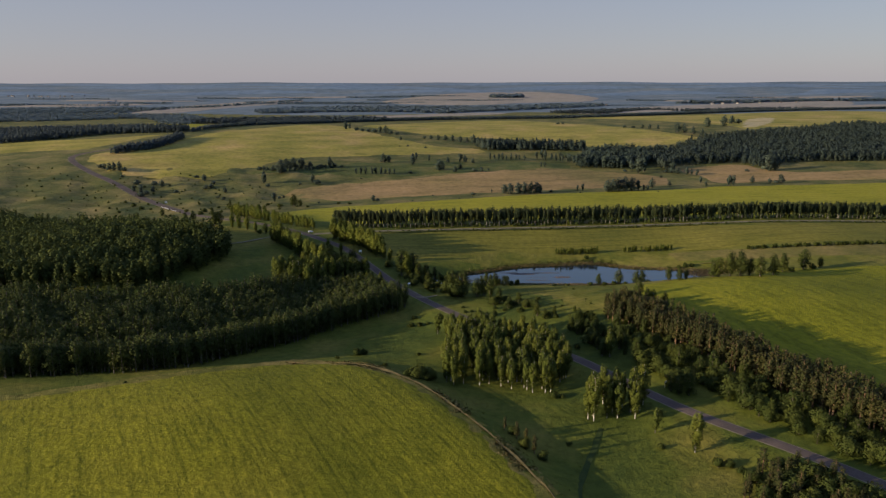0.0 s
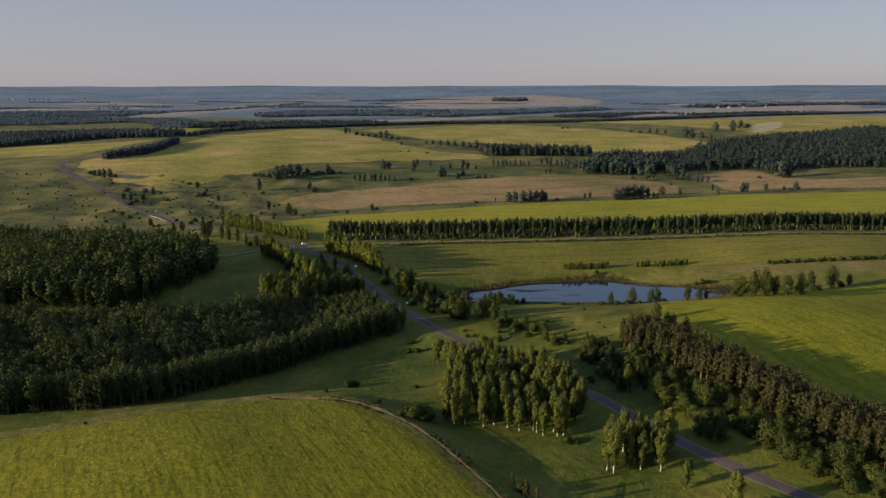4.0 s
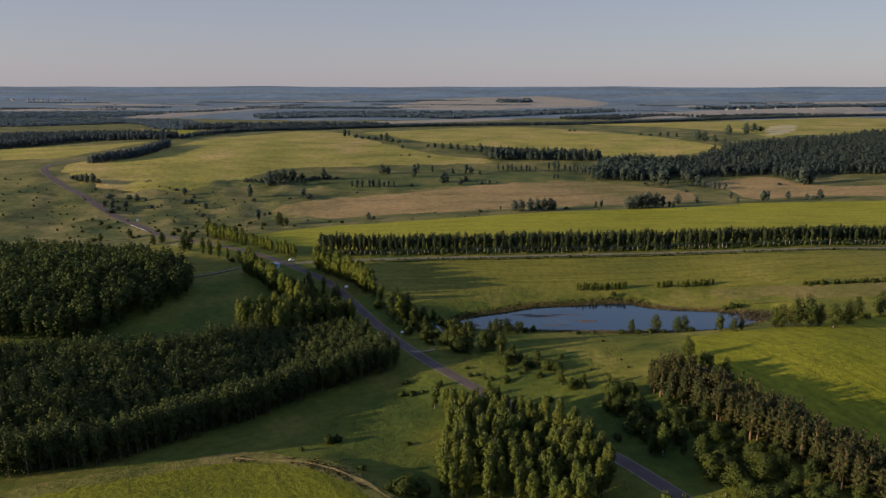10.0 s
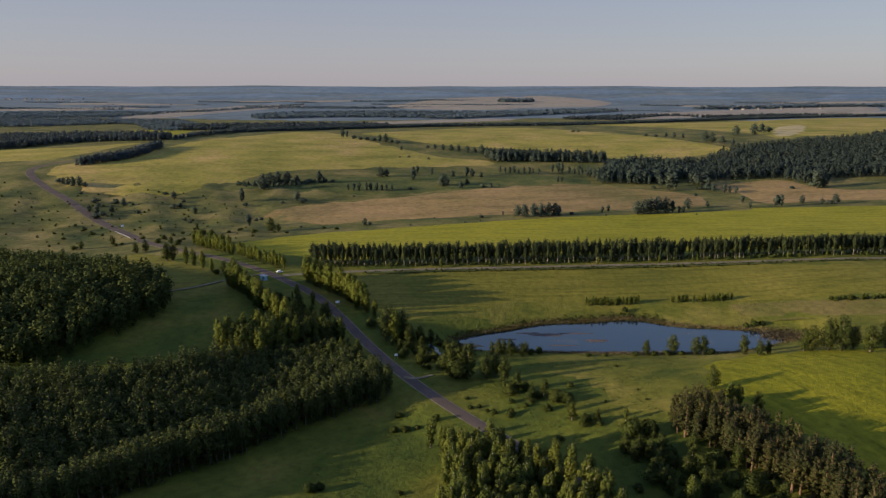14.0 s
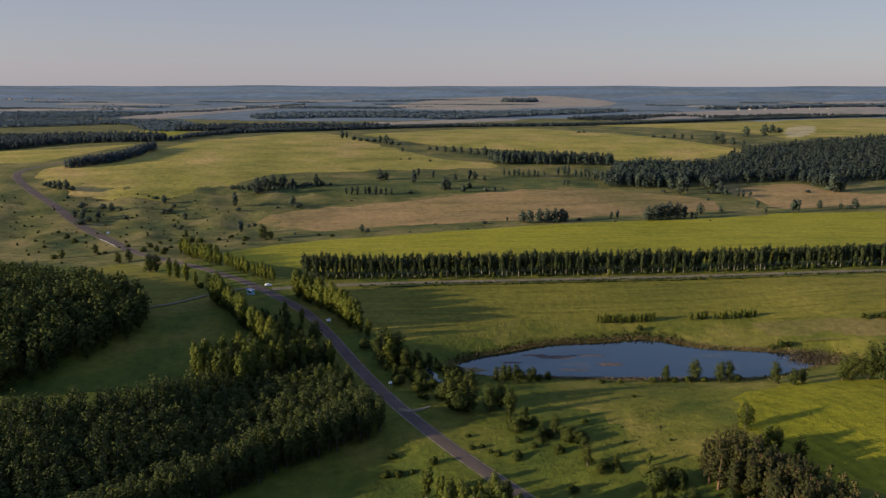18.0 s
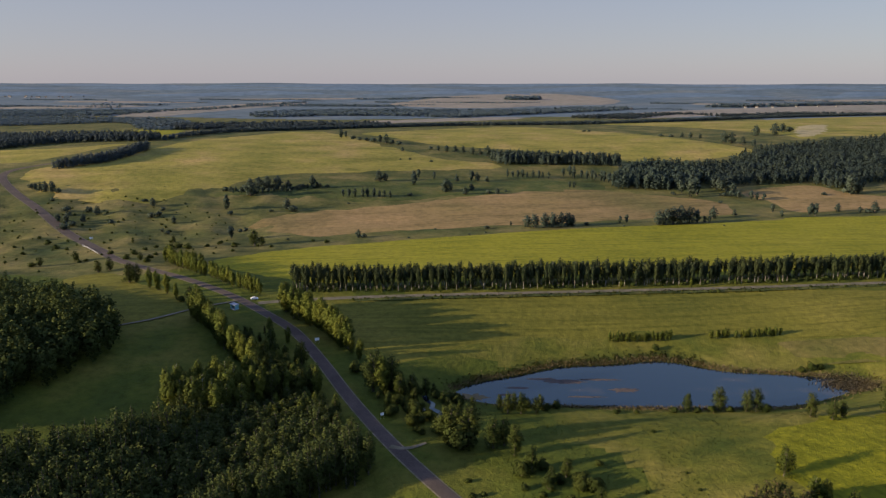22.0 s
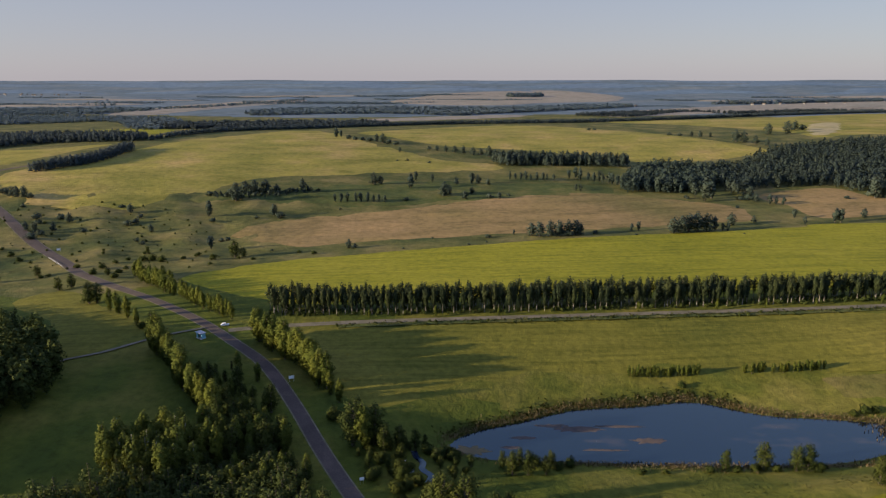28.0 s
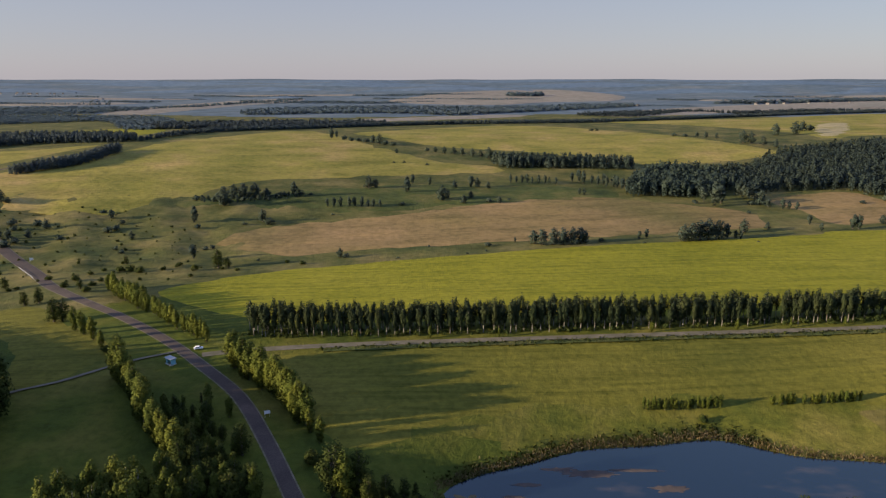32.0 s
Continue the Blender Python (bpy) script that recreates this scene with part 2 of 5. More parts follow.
def inside(poly, x, y):
    c = np.zeros(np.shape(x), bool)
    px, py = poly[:, 0], poly[:, 1]
    for i in range(len(poly)):
        j = i - 1
        cross = ((py[i] > y) != (py[j] > y)) & (x < (px[j] - px[i]) * (y - py[i]) / (py[j] - py[i] + 1e-12) + px[i])
        c ^= cross
    return c


def line_distance(line, x, y, closed=False):
    """Distance to a line, and the way along it (in points) of the nearest place."""
    best, at = np.full(np.shape(x), 1e9), np.zeros(np.shape(x))
    n = len(line)
    for i in range(n if closed else n - 1):
        a, b = line[i, :2], line[(i + 1) % n, :2]
        d = b - a
        t = np.clip(((x - a[0]) * d[0] + (y - a[1]) * d[1]) / (d @ d), 0, 1)
        e = np.hypot(x - a[0] - t * d[0], y - a[1] - t * d[1])
        k = e < best
        best, at = np.where(k, e, best), np.where(k, i + t, at)
    return best, at


POND = spline([(5, 381), (16, 390), (28, 395), (47, 404), (68, 407), (88, 411), (100, 406), (112, 401), (131, 399), (148, 396), (158, 391),
               (146, 383), (130, 375), (114, 371), (98, 370), (82, 369), (60, 370), (43, 371), (22, 371), (10, 375)], True, 4)
ROAD = spline([(190, 40), (140, 112), (118, 143), (99, 169), (80, 191), (67, 210), (49, 243), (36, 260), (22, 281), (4, 308), (-14, 337), (-30, 365), (-45, 393),
               (-61, 419), (-80, 440), (-101, 462), (-139, 499), (-200, 556), (-224, 583), (-271, 628), (-318, 678), (-371, 734), (-408, 780), (-418, 814),
               (-400, 850), (-380, 880)], False, 6)
LANE = spline([(-84, 450), (-68, 455), (-30, 462), (29, 470), (104, 479), (197, 487), (330, 503), (520, 520)], False, 8)
TRACK = spline([(-94, 452), (-99, 448.5), (-105.5, 443.3), (-111, 438), (-117, 430.3), (-122.4, 423.3), (-128.5, 418), (-134, 412.3), (-140, 405)], False, 4)


def graded(line):
    z = land(line[:, 0], line[:, 1])
    for _ in range(6):
        z = np.convolve(np.pad(z, 2, 'edge'), np.ones(5) / 5, 'valid')
    return z


ROAD_Z, LANE_Z = graded(ROAD), graded(LANE)
# edge of the near crop; it stands on a bank that falls away towards the road
VERGE = spline([(-330, -300), (-330, 192), (-180, 204), (-141, 208.5), (-120, 220), (-98, 233.5), (-75, 246), (-57, 255), (-41, 249), (-25.5, 239), (-9.5, 219.5), (5.5, 197), (16.2, 178),
               (23.5, 162), (28.2, 150), (33, 120), (39, 60), (48, -100), (63, -300)], True, 6)
CROP = spline([(-330, -300), (-330, 186), (-180, 198), (-141, 202.5), (-120, 212), (-98, 224), (-75, 238), (-58, 247), (-43, 244), (-28.5, 234), (-11.8, 217.5), (2.7, 195.5), (13.2, 176.5),
               (20.5, 160.5), (25.2, 149), (30, 120), (36, 60), (45, -100), (60, -300)], True, 6)
BANK = spline([(-48, 253), (-41, 249), (-27.5, 237), (-11.8, 217.5), (2.7, 195.5), (13.2, 176.5), (20.5, 160.5), (25.2, 149), (30, 120), (36, 60), (45, -100)], False, 6)


def height(x, y):
    """Ground height, with the pond's bed dug out and the roads bedded in."""
    x, y = np.asarray(x, float), np.asarray(y, float)
    z = land(x, y)
    near = (x > -60) & (x < 230) & (y > 320) & (y < 460)
    if near.any():
        px, py = x[near], y[near]
        d, _ = line_distance(POND, px, py, True)
        d = np.where(inside(POND, px, py), -d, d)
        bank = np.where(d < 0, WATER + np.maximum(0.16 * d, -1.6), WATER + 0.10 * d)
        z[near] = np.where(d < 0, bank, bank + (z[near] - bank) * smooth(d / 22))
    by = (x > -80) & (x < 90) & (y > -90) & (y < 280)
    if by.any():
        d, at = line_distance(BANK, x[by], y[by])
        inner = inside(CROP, x[by], y[by])
        z[by] += 2.6 * smooth(at / 6) * np.where(inner, smooth((42 - d) / 42), smooth((14 - d) / 13))
    for line, lz, half, rise, edge in ((ROAD, ROAD_Z, 5.0, 0.35, 12), (LANE, LANE_Z, 3.2, 0.0, 6)):
        box = (x > line[:, 0].min() - 25) & (x < line[:, 0].max() + 25) & (y > line[:, 1].min() - 25) & (y < line[:, 1].max() + 25)
        if box.any():
            d, at = line_distance(line, x[box], y[box])
            bed = np.interp(at, np.arange(len(lz)), lz) + rise
            z[box] = bed + (z[box] - bed) * smooth((d - half) / edge)
    return z


def h1(x, y):
    return float(height(np.array([x]), np.array([y]))[0])


# ---------------------------------------------------------------- mesh helpers


def mesh_from(name, verts, faces, material, smooth_shade=False, normals=None):
    """A mesh from arrays; faces all have as many corners as the array has columns."""
    me = bpy.data.meshes.new(name)
    verts, faces = np.asarray(verts, np.float32), np.asarray(faces, np.int32)
    k = faces.shape[1]
    me.vertices.add(len(verts))
    me.vertices.foreach_set("co", verts.ravel())
    me.loops.add(faces.size)
    me.loops.foreach_set("vertex_index", faces.ravel())
    me.polygons.add(len(faces))
    me.polygons.foreach_set("loop_start", np.arange(0, faces.size, k, dtype=np.int32))
    me.polygons.foreach_set("loop_total", np.full(len(faces), k, np.int32))
    if smooth_shade:
        me.polygons.foreach_set("use_smooth", np.ones(len(faces), bool))
    me.update(calc_edges=True)
    if normals is not None:
        at = me.attributes.new("custom_normal", 'FLOAT_VECTOR', 'POINT')
        at.data.foreach_set("vector", np.asarray(normals, np.float32).ravel())
    me.materials.append(material)
    return me


def child(name, me, parent, label=""):
    ob = new(name, me)
    ob.parent = parent
    return tagged(ob, label)


def part(name, bm, material, parent, label=""):
    me = bpy.data.meshes.new(name)
    bm.to_mesh(me)
    bm.free()
    me.materials.append(material)
    return child(name, me, parent, label)


# ---------------------------------------------------------------- ground
gy = np.concatenate([np.arange(-420, 100, 20), np.arange(100, 640, 3.5), 640 * np.exp(np.linspace(0, math.log(4850 / 640), 130))])
gu = np.linspace(-1, 1, 241)
gu = 0.75 * gu + 0.25 * gu ** 3
GX = gu[None, :] * (380 + 0.80 * np.maximum(gy, 0))[:, None]
GY = np.repeat(gy[:, None], len(gu), 1)
GZ = height(GX.ravel(), GY.ravel())
nr, nc = GX.shape
idx = np.arange(nr * nc).reshape(nr, nc)
quads = np.stack([idx[:-1, :-1], idx[:-1, 1:], idx[1:, 1:], idx[1:, :-1]], -1).reshape(-1, 4)
ground_me = mesh_from("ground", np.stack([GX.ravel(), GY.ravel(), GZ], 1), quads, M_MEADOW, True)
ground_me.materials.append(M_VALLEY)
# far faces take the land colour with haze painted in
ground_me.materials.append(M_HAZELAND)
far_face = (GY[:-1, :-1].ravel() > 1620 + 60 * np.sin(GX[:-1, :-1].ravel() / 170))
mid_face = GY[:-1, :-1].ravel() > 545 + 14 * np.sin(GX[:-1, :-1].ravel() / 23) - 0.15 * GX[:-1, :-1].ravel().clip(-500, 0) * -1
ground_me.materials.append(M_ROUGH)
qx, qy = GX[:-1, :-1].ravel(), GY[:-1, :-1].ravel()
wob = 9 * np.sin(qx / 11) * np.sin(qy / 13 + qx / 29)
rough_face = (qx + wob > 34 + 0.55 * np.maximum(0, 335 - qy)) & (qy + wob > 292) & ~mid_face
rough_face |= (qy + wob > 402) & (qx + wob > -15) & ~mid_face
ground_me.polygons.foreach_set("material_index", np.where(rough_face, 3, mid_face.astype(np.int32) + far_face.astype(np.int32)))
ground = tagged(new("ground", ground_me), "rolling green meadow land reaching to the hazy horizon", "ground", kind="structure")


from mathutils.geometry import delaunay_2d_cdt


def field(name, corners, material, lift, step, label, category="field", ragged=2.0, seed=1):
    """A field laid over the ground inside a smooth, slightly uneven outline."""
    rng = np.random.default_rng(seed)
    edge = spline(corners, True, step)
    edge = edge + rng.normal(0, ragged * 0.35, edge.shape)
    lo, hi = edge.min(0), edge.max(0)
    X, Y = np.meshgrid(np.arange(lo[0], hi[0], step), np.arange(lo[1], hi[1], step))
    X, Y = X.ravel(), Y.ravel()
    keep = inside(edge, X, Y)
    X, Y = X[keep], Y[keep]
    if len(X):
        d, _ = line_distance(edge, X, Y, True)
        X, Y = X[d > step * 0.5], Y[d > step * 0.5]
    pts = [Vector(p) for p in edge] + [Vector(p) for p in zip(X, Y)]
    n = len(edge)
    v, _, f, *_ = delaunay_2d_cdt(pts, [(i, (i + 1) % n) for i in range(n)], [], 1, 1e-4)
    v = np.array([tuple(p) for p in v])
    z = height(v[:, 0], v[:, 1]) + lift
    z[:n] -= 1.2 * lift
    me = mesh_from(name, np.c_[v, z], np.array([tuple(t) for t in f]), material, True)
    return tagged(new(name, me), label, category, kind="structure")


field("field_verge", VERGE, M_VERGE, 0.16, 5, "rough olive and tan grass verge round the crop", "verge", ragged=1.5, seed=16)
field("crop_field", CROP, M_CROP, 0.42, 5, "yellow-green standing crop on a rounded hilltop", ragged=0.9)
field("crop_field_right", [(94, 344), (122, 346), (150, 352), (210, 376), (420, 340), (420, 40), (230, 60), (132, 190), (115, 227), (108, 254), (99, 272), (91, 294), (89, 320)],
      M_CROP_EDGE, 0.22, 9, "yellow-green crop beside a row of pines", ragged=7, seed=2)
field("field_beyond_pond", [(-54, 458), (31, 466), (114, 476), (219, 485), (700, 512), (700, 440), (181, 427), (140, 430), (65, 426), (31, 417), (8, 406), (-6, 396), (-24, 393), (-38, 408), (-50, 430)],
      M_FIELD, 0.25, 10, "evenly green mown field beyond the pond", seed=3)
field("stubble_strip", [(108, 424), (143, 427), (180, 424), (700, 436), (600, 380), (180, 402), (160, 407), (128, 413)], M_STRIP, 0.30, 9, "dry tan grass strip above the pond", seed=4)
field("yellow_field", [(-140, 542), (-96, 586), (-31, 613), (22, 627), (79, 644), (158, 662), (246, 685), (324, 704), (800, 720), (800, 540), (330, 522), (220, 508), (114, 498), (5, 488), (-66, 482), (-92, 496)],
      M_CROP_FAR, 0.35, 12, "bright yellow-green crop behind the tree belt", seed=5)
field("fallow_field", [(-144, 671), (-133, 639), (-90, 625), (-37, 641), (23, 655), (85, 663), (166, 687), (230, 708), (235, 759), (180, 788), (107, 812), (53, 789), (-45, 733), (-114, 701)],
      M_BROWN, 0.4, 12, "brownish fallow field", ragged=6, seed=6)
field("fallow_field_right", [(267, 805), (349, 836), (390, 787), (560, 800), (560, 740), (356, 729), (282, 715), (277, 765)], M_BROWN, 0.4, 14, "tan fallow field by the wood", seed=7)
field("hill_pasture", [(-388, 780), (-398, 815), (-382, 848), (-362, 878), (-348, 905), (-325, 1019), (-268, 1112), (-199, 1192), (-76, 1017), (0, 946), (50, 935), (42, 896), (-56, 869), (-109, 840), (-171, 820), (-197, 766), (-217, 726), (-262, 708), (-310, 706), (-345, 722)],
      M_HILL, 0.5, 16, "golden-green pasture on a broad hill", ragged=7, seed=8)
field("hill_field", [(-124, 1183), (91, 1350), (254, 1236), (379, 1045), (346, 996), (204, 955), (102, 1016), (-15, 1046), (-85, 1112)], M_HILL, 0.6, 18, "yellow-green field on the upper slope", seed=9)
field("tan_field", [(-520, 961), (-430, 978), (-379, 1031), (-405, 929), (-425, 866), (-452, 853), (-700, 850), (-700, 1000)], M_HILL, 0.6, 18, "tan field past the bend of the road", seed=10)
field("small_field", [(-577, 1168), (-451, 1240), (-382, 1170), (-412, 1090), (-545, 1124)], M_CROP_FAR, 0.6, 18, "small bright green field between woods", seed=11)
field("upper_field", [(261, 1451), (542, 1551), (940, 1739), (1200, 1500), (1200, 1100), (619, 1188), (491, 1135), (474, 1237), (377, 1366)], M_HILL, 0.8, 22, "dull yellow field on the far slope", seed=12)
field("sandy_slope", [(563, 1359), (636, 1434), (660, 1404), (551, 1208), (485, 1170)], M_SAND, 1.1, 16, "pale bare sandy slope", "slope", seed=13)
for k, c in enumerate(([(-219, 2557), (-16, 3169), (399, 3515), (634, 3140), (527, 2537), (266, 2368), (118, 2182), (-108, 2257)],
                       [(-752, 1723), (-745, 2273), (-559, 2727), (-477, 2434), (-568, 2072), (-637, 1631)],
                       [(309, 1765), (775, 2171), (1397, 2525), (1074, 1969), (627, 1778), (336, 1603)],
                       [(-195, 1501), (115, 1683), (131, 1595), (-154, 1429)])):
    field("distant_field", c, M_HAZETAN, 2.0, 40, "tan stubble field in the distance, greyed for haze", ragged=8, seed=20 + k)
for k, c in enumerate(([(-1300, 2080), (-1020, 2110), (-900, 2260), (-1150, 2300)], [(-300, 1800), (60, 1830), (180, 1900), (-120, 1890)], [(1250, 2900), (1700, 2960), (1800, 3080), (1300, 3040)],
                       [(-1400, 2620), (-1050, 2600), (-850, 2700), (-1250, 2740)], [(820, 2480), (1200, 2560), (1150, 2650), (800, 2580)], [(-900, 3020), (-500, 2990), (-350, 3080), (-800, 3120)], [(950, 1900), (1500, 2080), (1450, 2200), (1000, 2020)])):
    field("distant_field", c, M_HAZETAN, 2.0, 30, "small field between far woods, greyed for haze", ragged=8, seed=40 + k)
# darker green patch paints the hollow's shade over the pasture
field("green_dell", [(-205, 742), (-180, 736), (-140, 742), (-100, 738), (-50, 742), (0, 766), (60, 776), (130, 800), (150, 830), (100, 850), (40, 842), (-30, 838), (-90, 812), (-150, 782), (-190, 768)],
      M_DELL, 0.55, 12, "green hollow in the pasture, its shade painted darker", ragged=9, seed=15)
# forest patches near the horizon, their haze painted as bluish colour
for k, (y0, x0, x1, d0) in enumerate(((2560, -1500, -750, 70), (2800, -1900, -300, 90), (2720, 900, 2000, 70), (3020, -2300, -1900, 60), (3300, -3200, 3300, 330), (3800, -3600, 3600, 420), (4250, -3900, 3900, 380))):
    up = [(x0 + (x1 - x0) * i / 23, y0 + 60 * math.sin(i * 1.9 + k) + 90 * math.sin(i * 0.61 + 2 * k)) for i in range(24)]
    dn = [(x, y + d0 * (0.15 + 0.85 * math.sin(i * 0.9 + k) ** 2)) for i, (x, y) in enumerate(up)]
    field("haze_tinted_forest", up + dn[::-1], M_HAZEWOOD, 4.0, 50, "forest near the horizon, coloured bluish for haze", "forest", 12, 30 + k)
field("clearing", [(-205, 500), (-192, 522), (-176, 512), (-157, 492), (-133, 471), (-116, 453), (-116, 439), (-123, 424), (-135, 414), (-150, 440), (-165, 462)], M_FIELD, 0.25, 8, "grassy clearing beside the forest", seed=14)


def strip(name, line, z, half, lift, material, label, category, crown=0.0, ragged=0.0):
    """A ribbon of even width along a line, with a slight crown."""
    d = np.gradient(line, axis=0)
    nrm = np.stack([-d[:, 1], d[:, 0]], 1) / np.hypot(d[:, 0], d[:, 1])[:, None]
    cols = np.array([-1, -0.5, 0, 0.5, 1])
    v = []
    for c in cols:
        wob = np.array([max(0.04, 1 + ragged * noise.noise(Vector((p[0] * 0.13 + 7 * c, p[1] * 0.13, 1.0)))) for p in line])
        q = line + nrm * (half * c * wob)[:, None]
        v.append(np.c_[q, z + lift + crown * (1 - c * c)])
    v = np.stack(v, 1).reshape(-1, 3)
    n = len(line)
    ii = np.arange(n * 5).reshape(n, 5)
    f = np.stack([ii[:-1, :-1], ii[:-1, 1:], ii[1:, 1:], ii[1:, :-1]], -1).reshape(-1, 4)
    return tagged(new(name, mesh_from(name, v, f, material, True)), label, category, kind="structure")


WIDE = 1.3 * smooth((ROAD[:, 1] - 490) / 110)      # road widened past the junction to fit the camera's view
strip("road_shoulder", ROAD, ROAD_Z + 0.35, 2.5 + WIDE, 0.05, M_GRAVEL, "gravel shoulders of the country road", "road")
strip("road", ROAD, ROAD_Z + 0.35, 2.05 + WIDE, 0.10, M_ASPHALT, "worn grey asphalt country road", "road", 0.06)
strip("lane", LANE, LANE_Z, 2.1, 0.10, M_LANE, "grey gravel lane along the tree belt", "road")
strip("track", TRACK, height(TRACK[:, 0], TRACK[:, 1]), 0.8, 0.35, M_LANE, "narrow dirt track to the clearing", "road", 0.0, 0.5)

# pond
pv = [Vector(p) for p in POND]
v, _, f, *_ = delaunay_2d_cdt(pv, [(i, (i + 1) % len(pv)) for i in range(len(pv))], [], 1, 1e-4)
v = np.array([tuple(p) for p in v])
tagged(new("water", mesh_from("water", np.c_[v, np.full(len(v), WATER)], np.array([tuple(t) for t in f]), M_WATER)), "still blue pond water with painted weed and cloud-reflection patches", "pond", kind="structure")

# ---------------------------------------------------------------- trees


def leaf_cloud(rng, lumps, n, size, axis_h):
    """Leaf clumps: small three-cornered sprays scattered through the lumps (x, y, z, rx, rz), facing mostly outwards."""
    lumps = np.array(lumps, float)
    n, size = 2 * n, 0.78 * size
    wgt = lumps[:, 3] ** 2 * lumps[:, 4] ** 0.5
    k = rng.choice(len(lumps), n, p=wgt / wgt.sum())
    d = rng.normal(size=(n, 3))
    d /= np.linalg.norm(d, axis=1)[:, None]
    rad = (0.50 + 0.50 * rng.random(n) ** 0.5)[:, None]
    c = lumps[k, :3] + d * rad * np.stack([lumps[k, 3], lumps[k, 3], lumps[k, 4]], 1)
    outw = c - np.array([0, 0, axis_h])
    outw[:, 2] *= 0.42
    outw /= np.linalg.norm(outw, axis=1)[:, None] + 1e-6
    soft = 0.55 * outw + 0.62 * d
    soft /= np.linalg.norm(soft, axis=1)[:, None] + 1e-6
    nrm = soft + 0.32 * rng.normal(size=(n, 3))
    nrm /= np.linalg.norm(nrm, axis=1)[:, None]
    a = np.cross(nrm, rng.normal(size=(n, 3)))
    a /= np.linalg.norm(a, axis=1)[:, None]
    b = np.cross(nrm, a)
    s = (size * (0.6 + 0.8 * rng.random(n)))[:, None]
    q = np.stack([c - a * s - b * s * 0.5, c + a * s - b * s * 0.5, c + b * s * 0.9 + nrm * s * 0.2], 1)
    shade = 0.88 * soft + 0.12 * nrm
    shade /= np.linalg.norm(shade, axis=1)[:, None]
    return q.reshape(-1, 3), np.arange(3 * n).reshape(-1, 3), np.repeat(shade, 3, 0)


def tube(p, r, sides=6):
    """A tapered round limb through points p with radii r."""
    p, r = np.array(p, float), np.array(r, float)
    ang = np.arange(sides) * 2 * math.pi / sides
    d = np.gradient(p, axis=0)
    d /= np.linalg.norm(d, axis=1)[:, None]
    u = np.cross(d, [0.31, 0.95, 0.05])
    u /= np.linalg.norm(u, axis=1)[:, None]
    w = np.cross(d, u)
    v = (p[:, None] + r[:, None, None] * (np.cos(ang)[None, :, None] * u[:, None] + np.sin(ang)[None, :, None] * w[:, None])).reshape(-1, 3)
    n = len(p)
    i = np.arange(n * sides).reshape(n, sides)
    j = np.roll(i, -1, 1)
    return v, np.stack([i[:-1], j[:-1], j[1:], i[1:]], -1).reshape(-1, 4)


def joined(pieces):
    vs, fs, k = [], [], 0
    for v, f in pieces:
        vs.append(v)
        fs.append(f + k)
        k += len(v)
    return np.concatenate(vs), np.concatenate(fs)


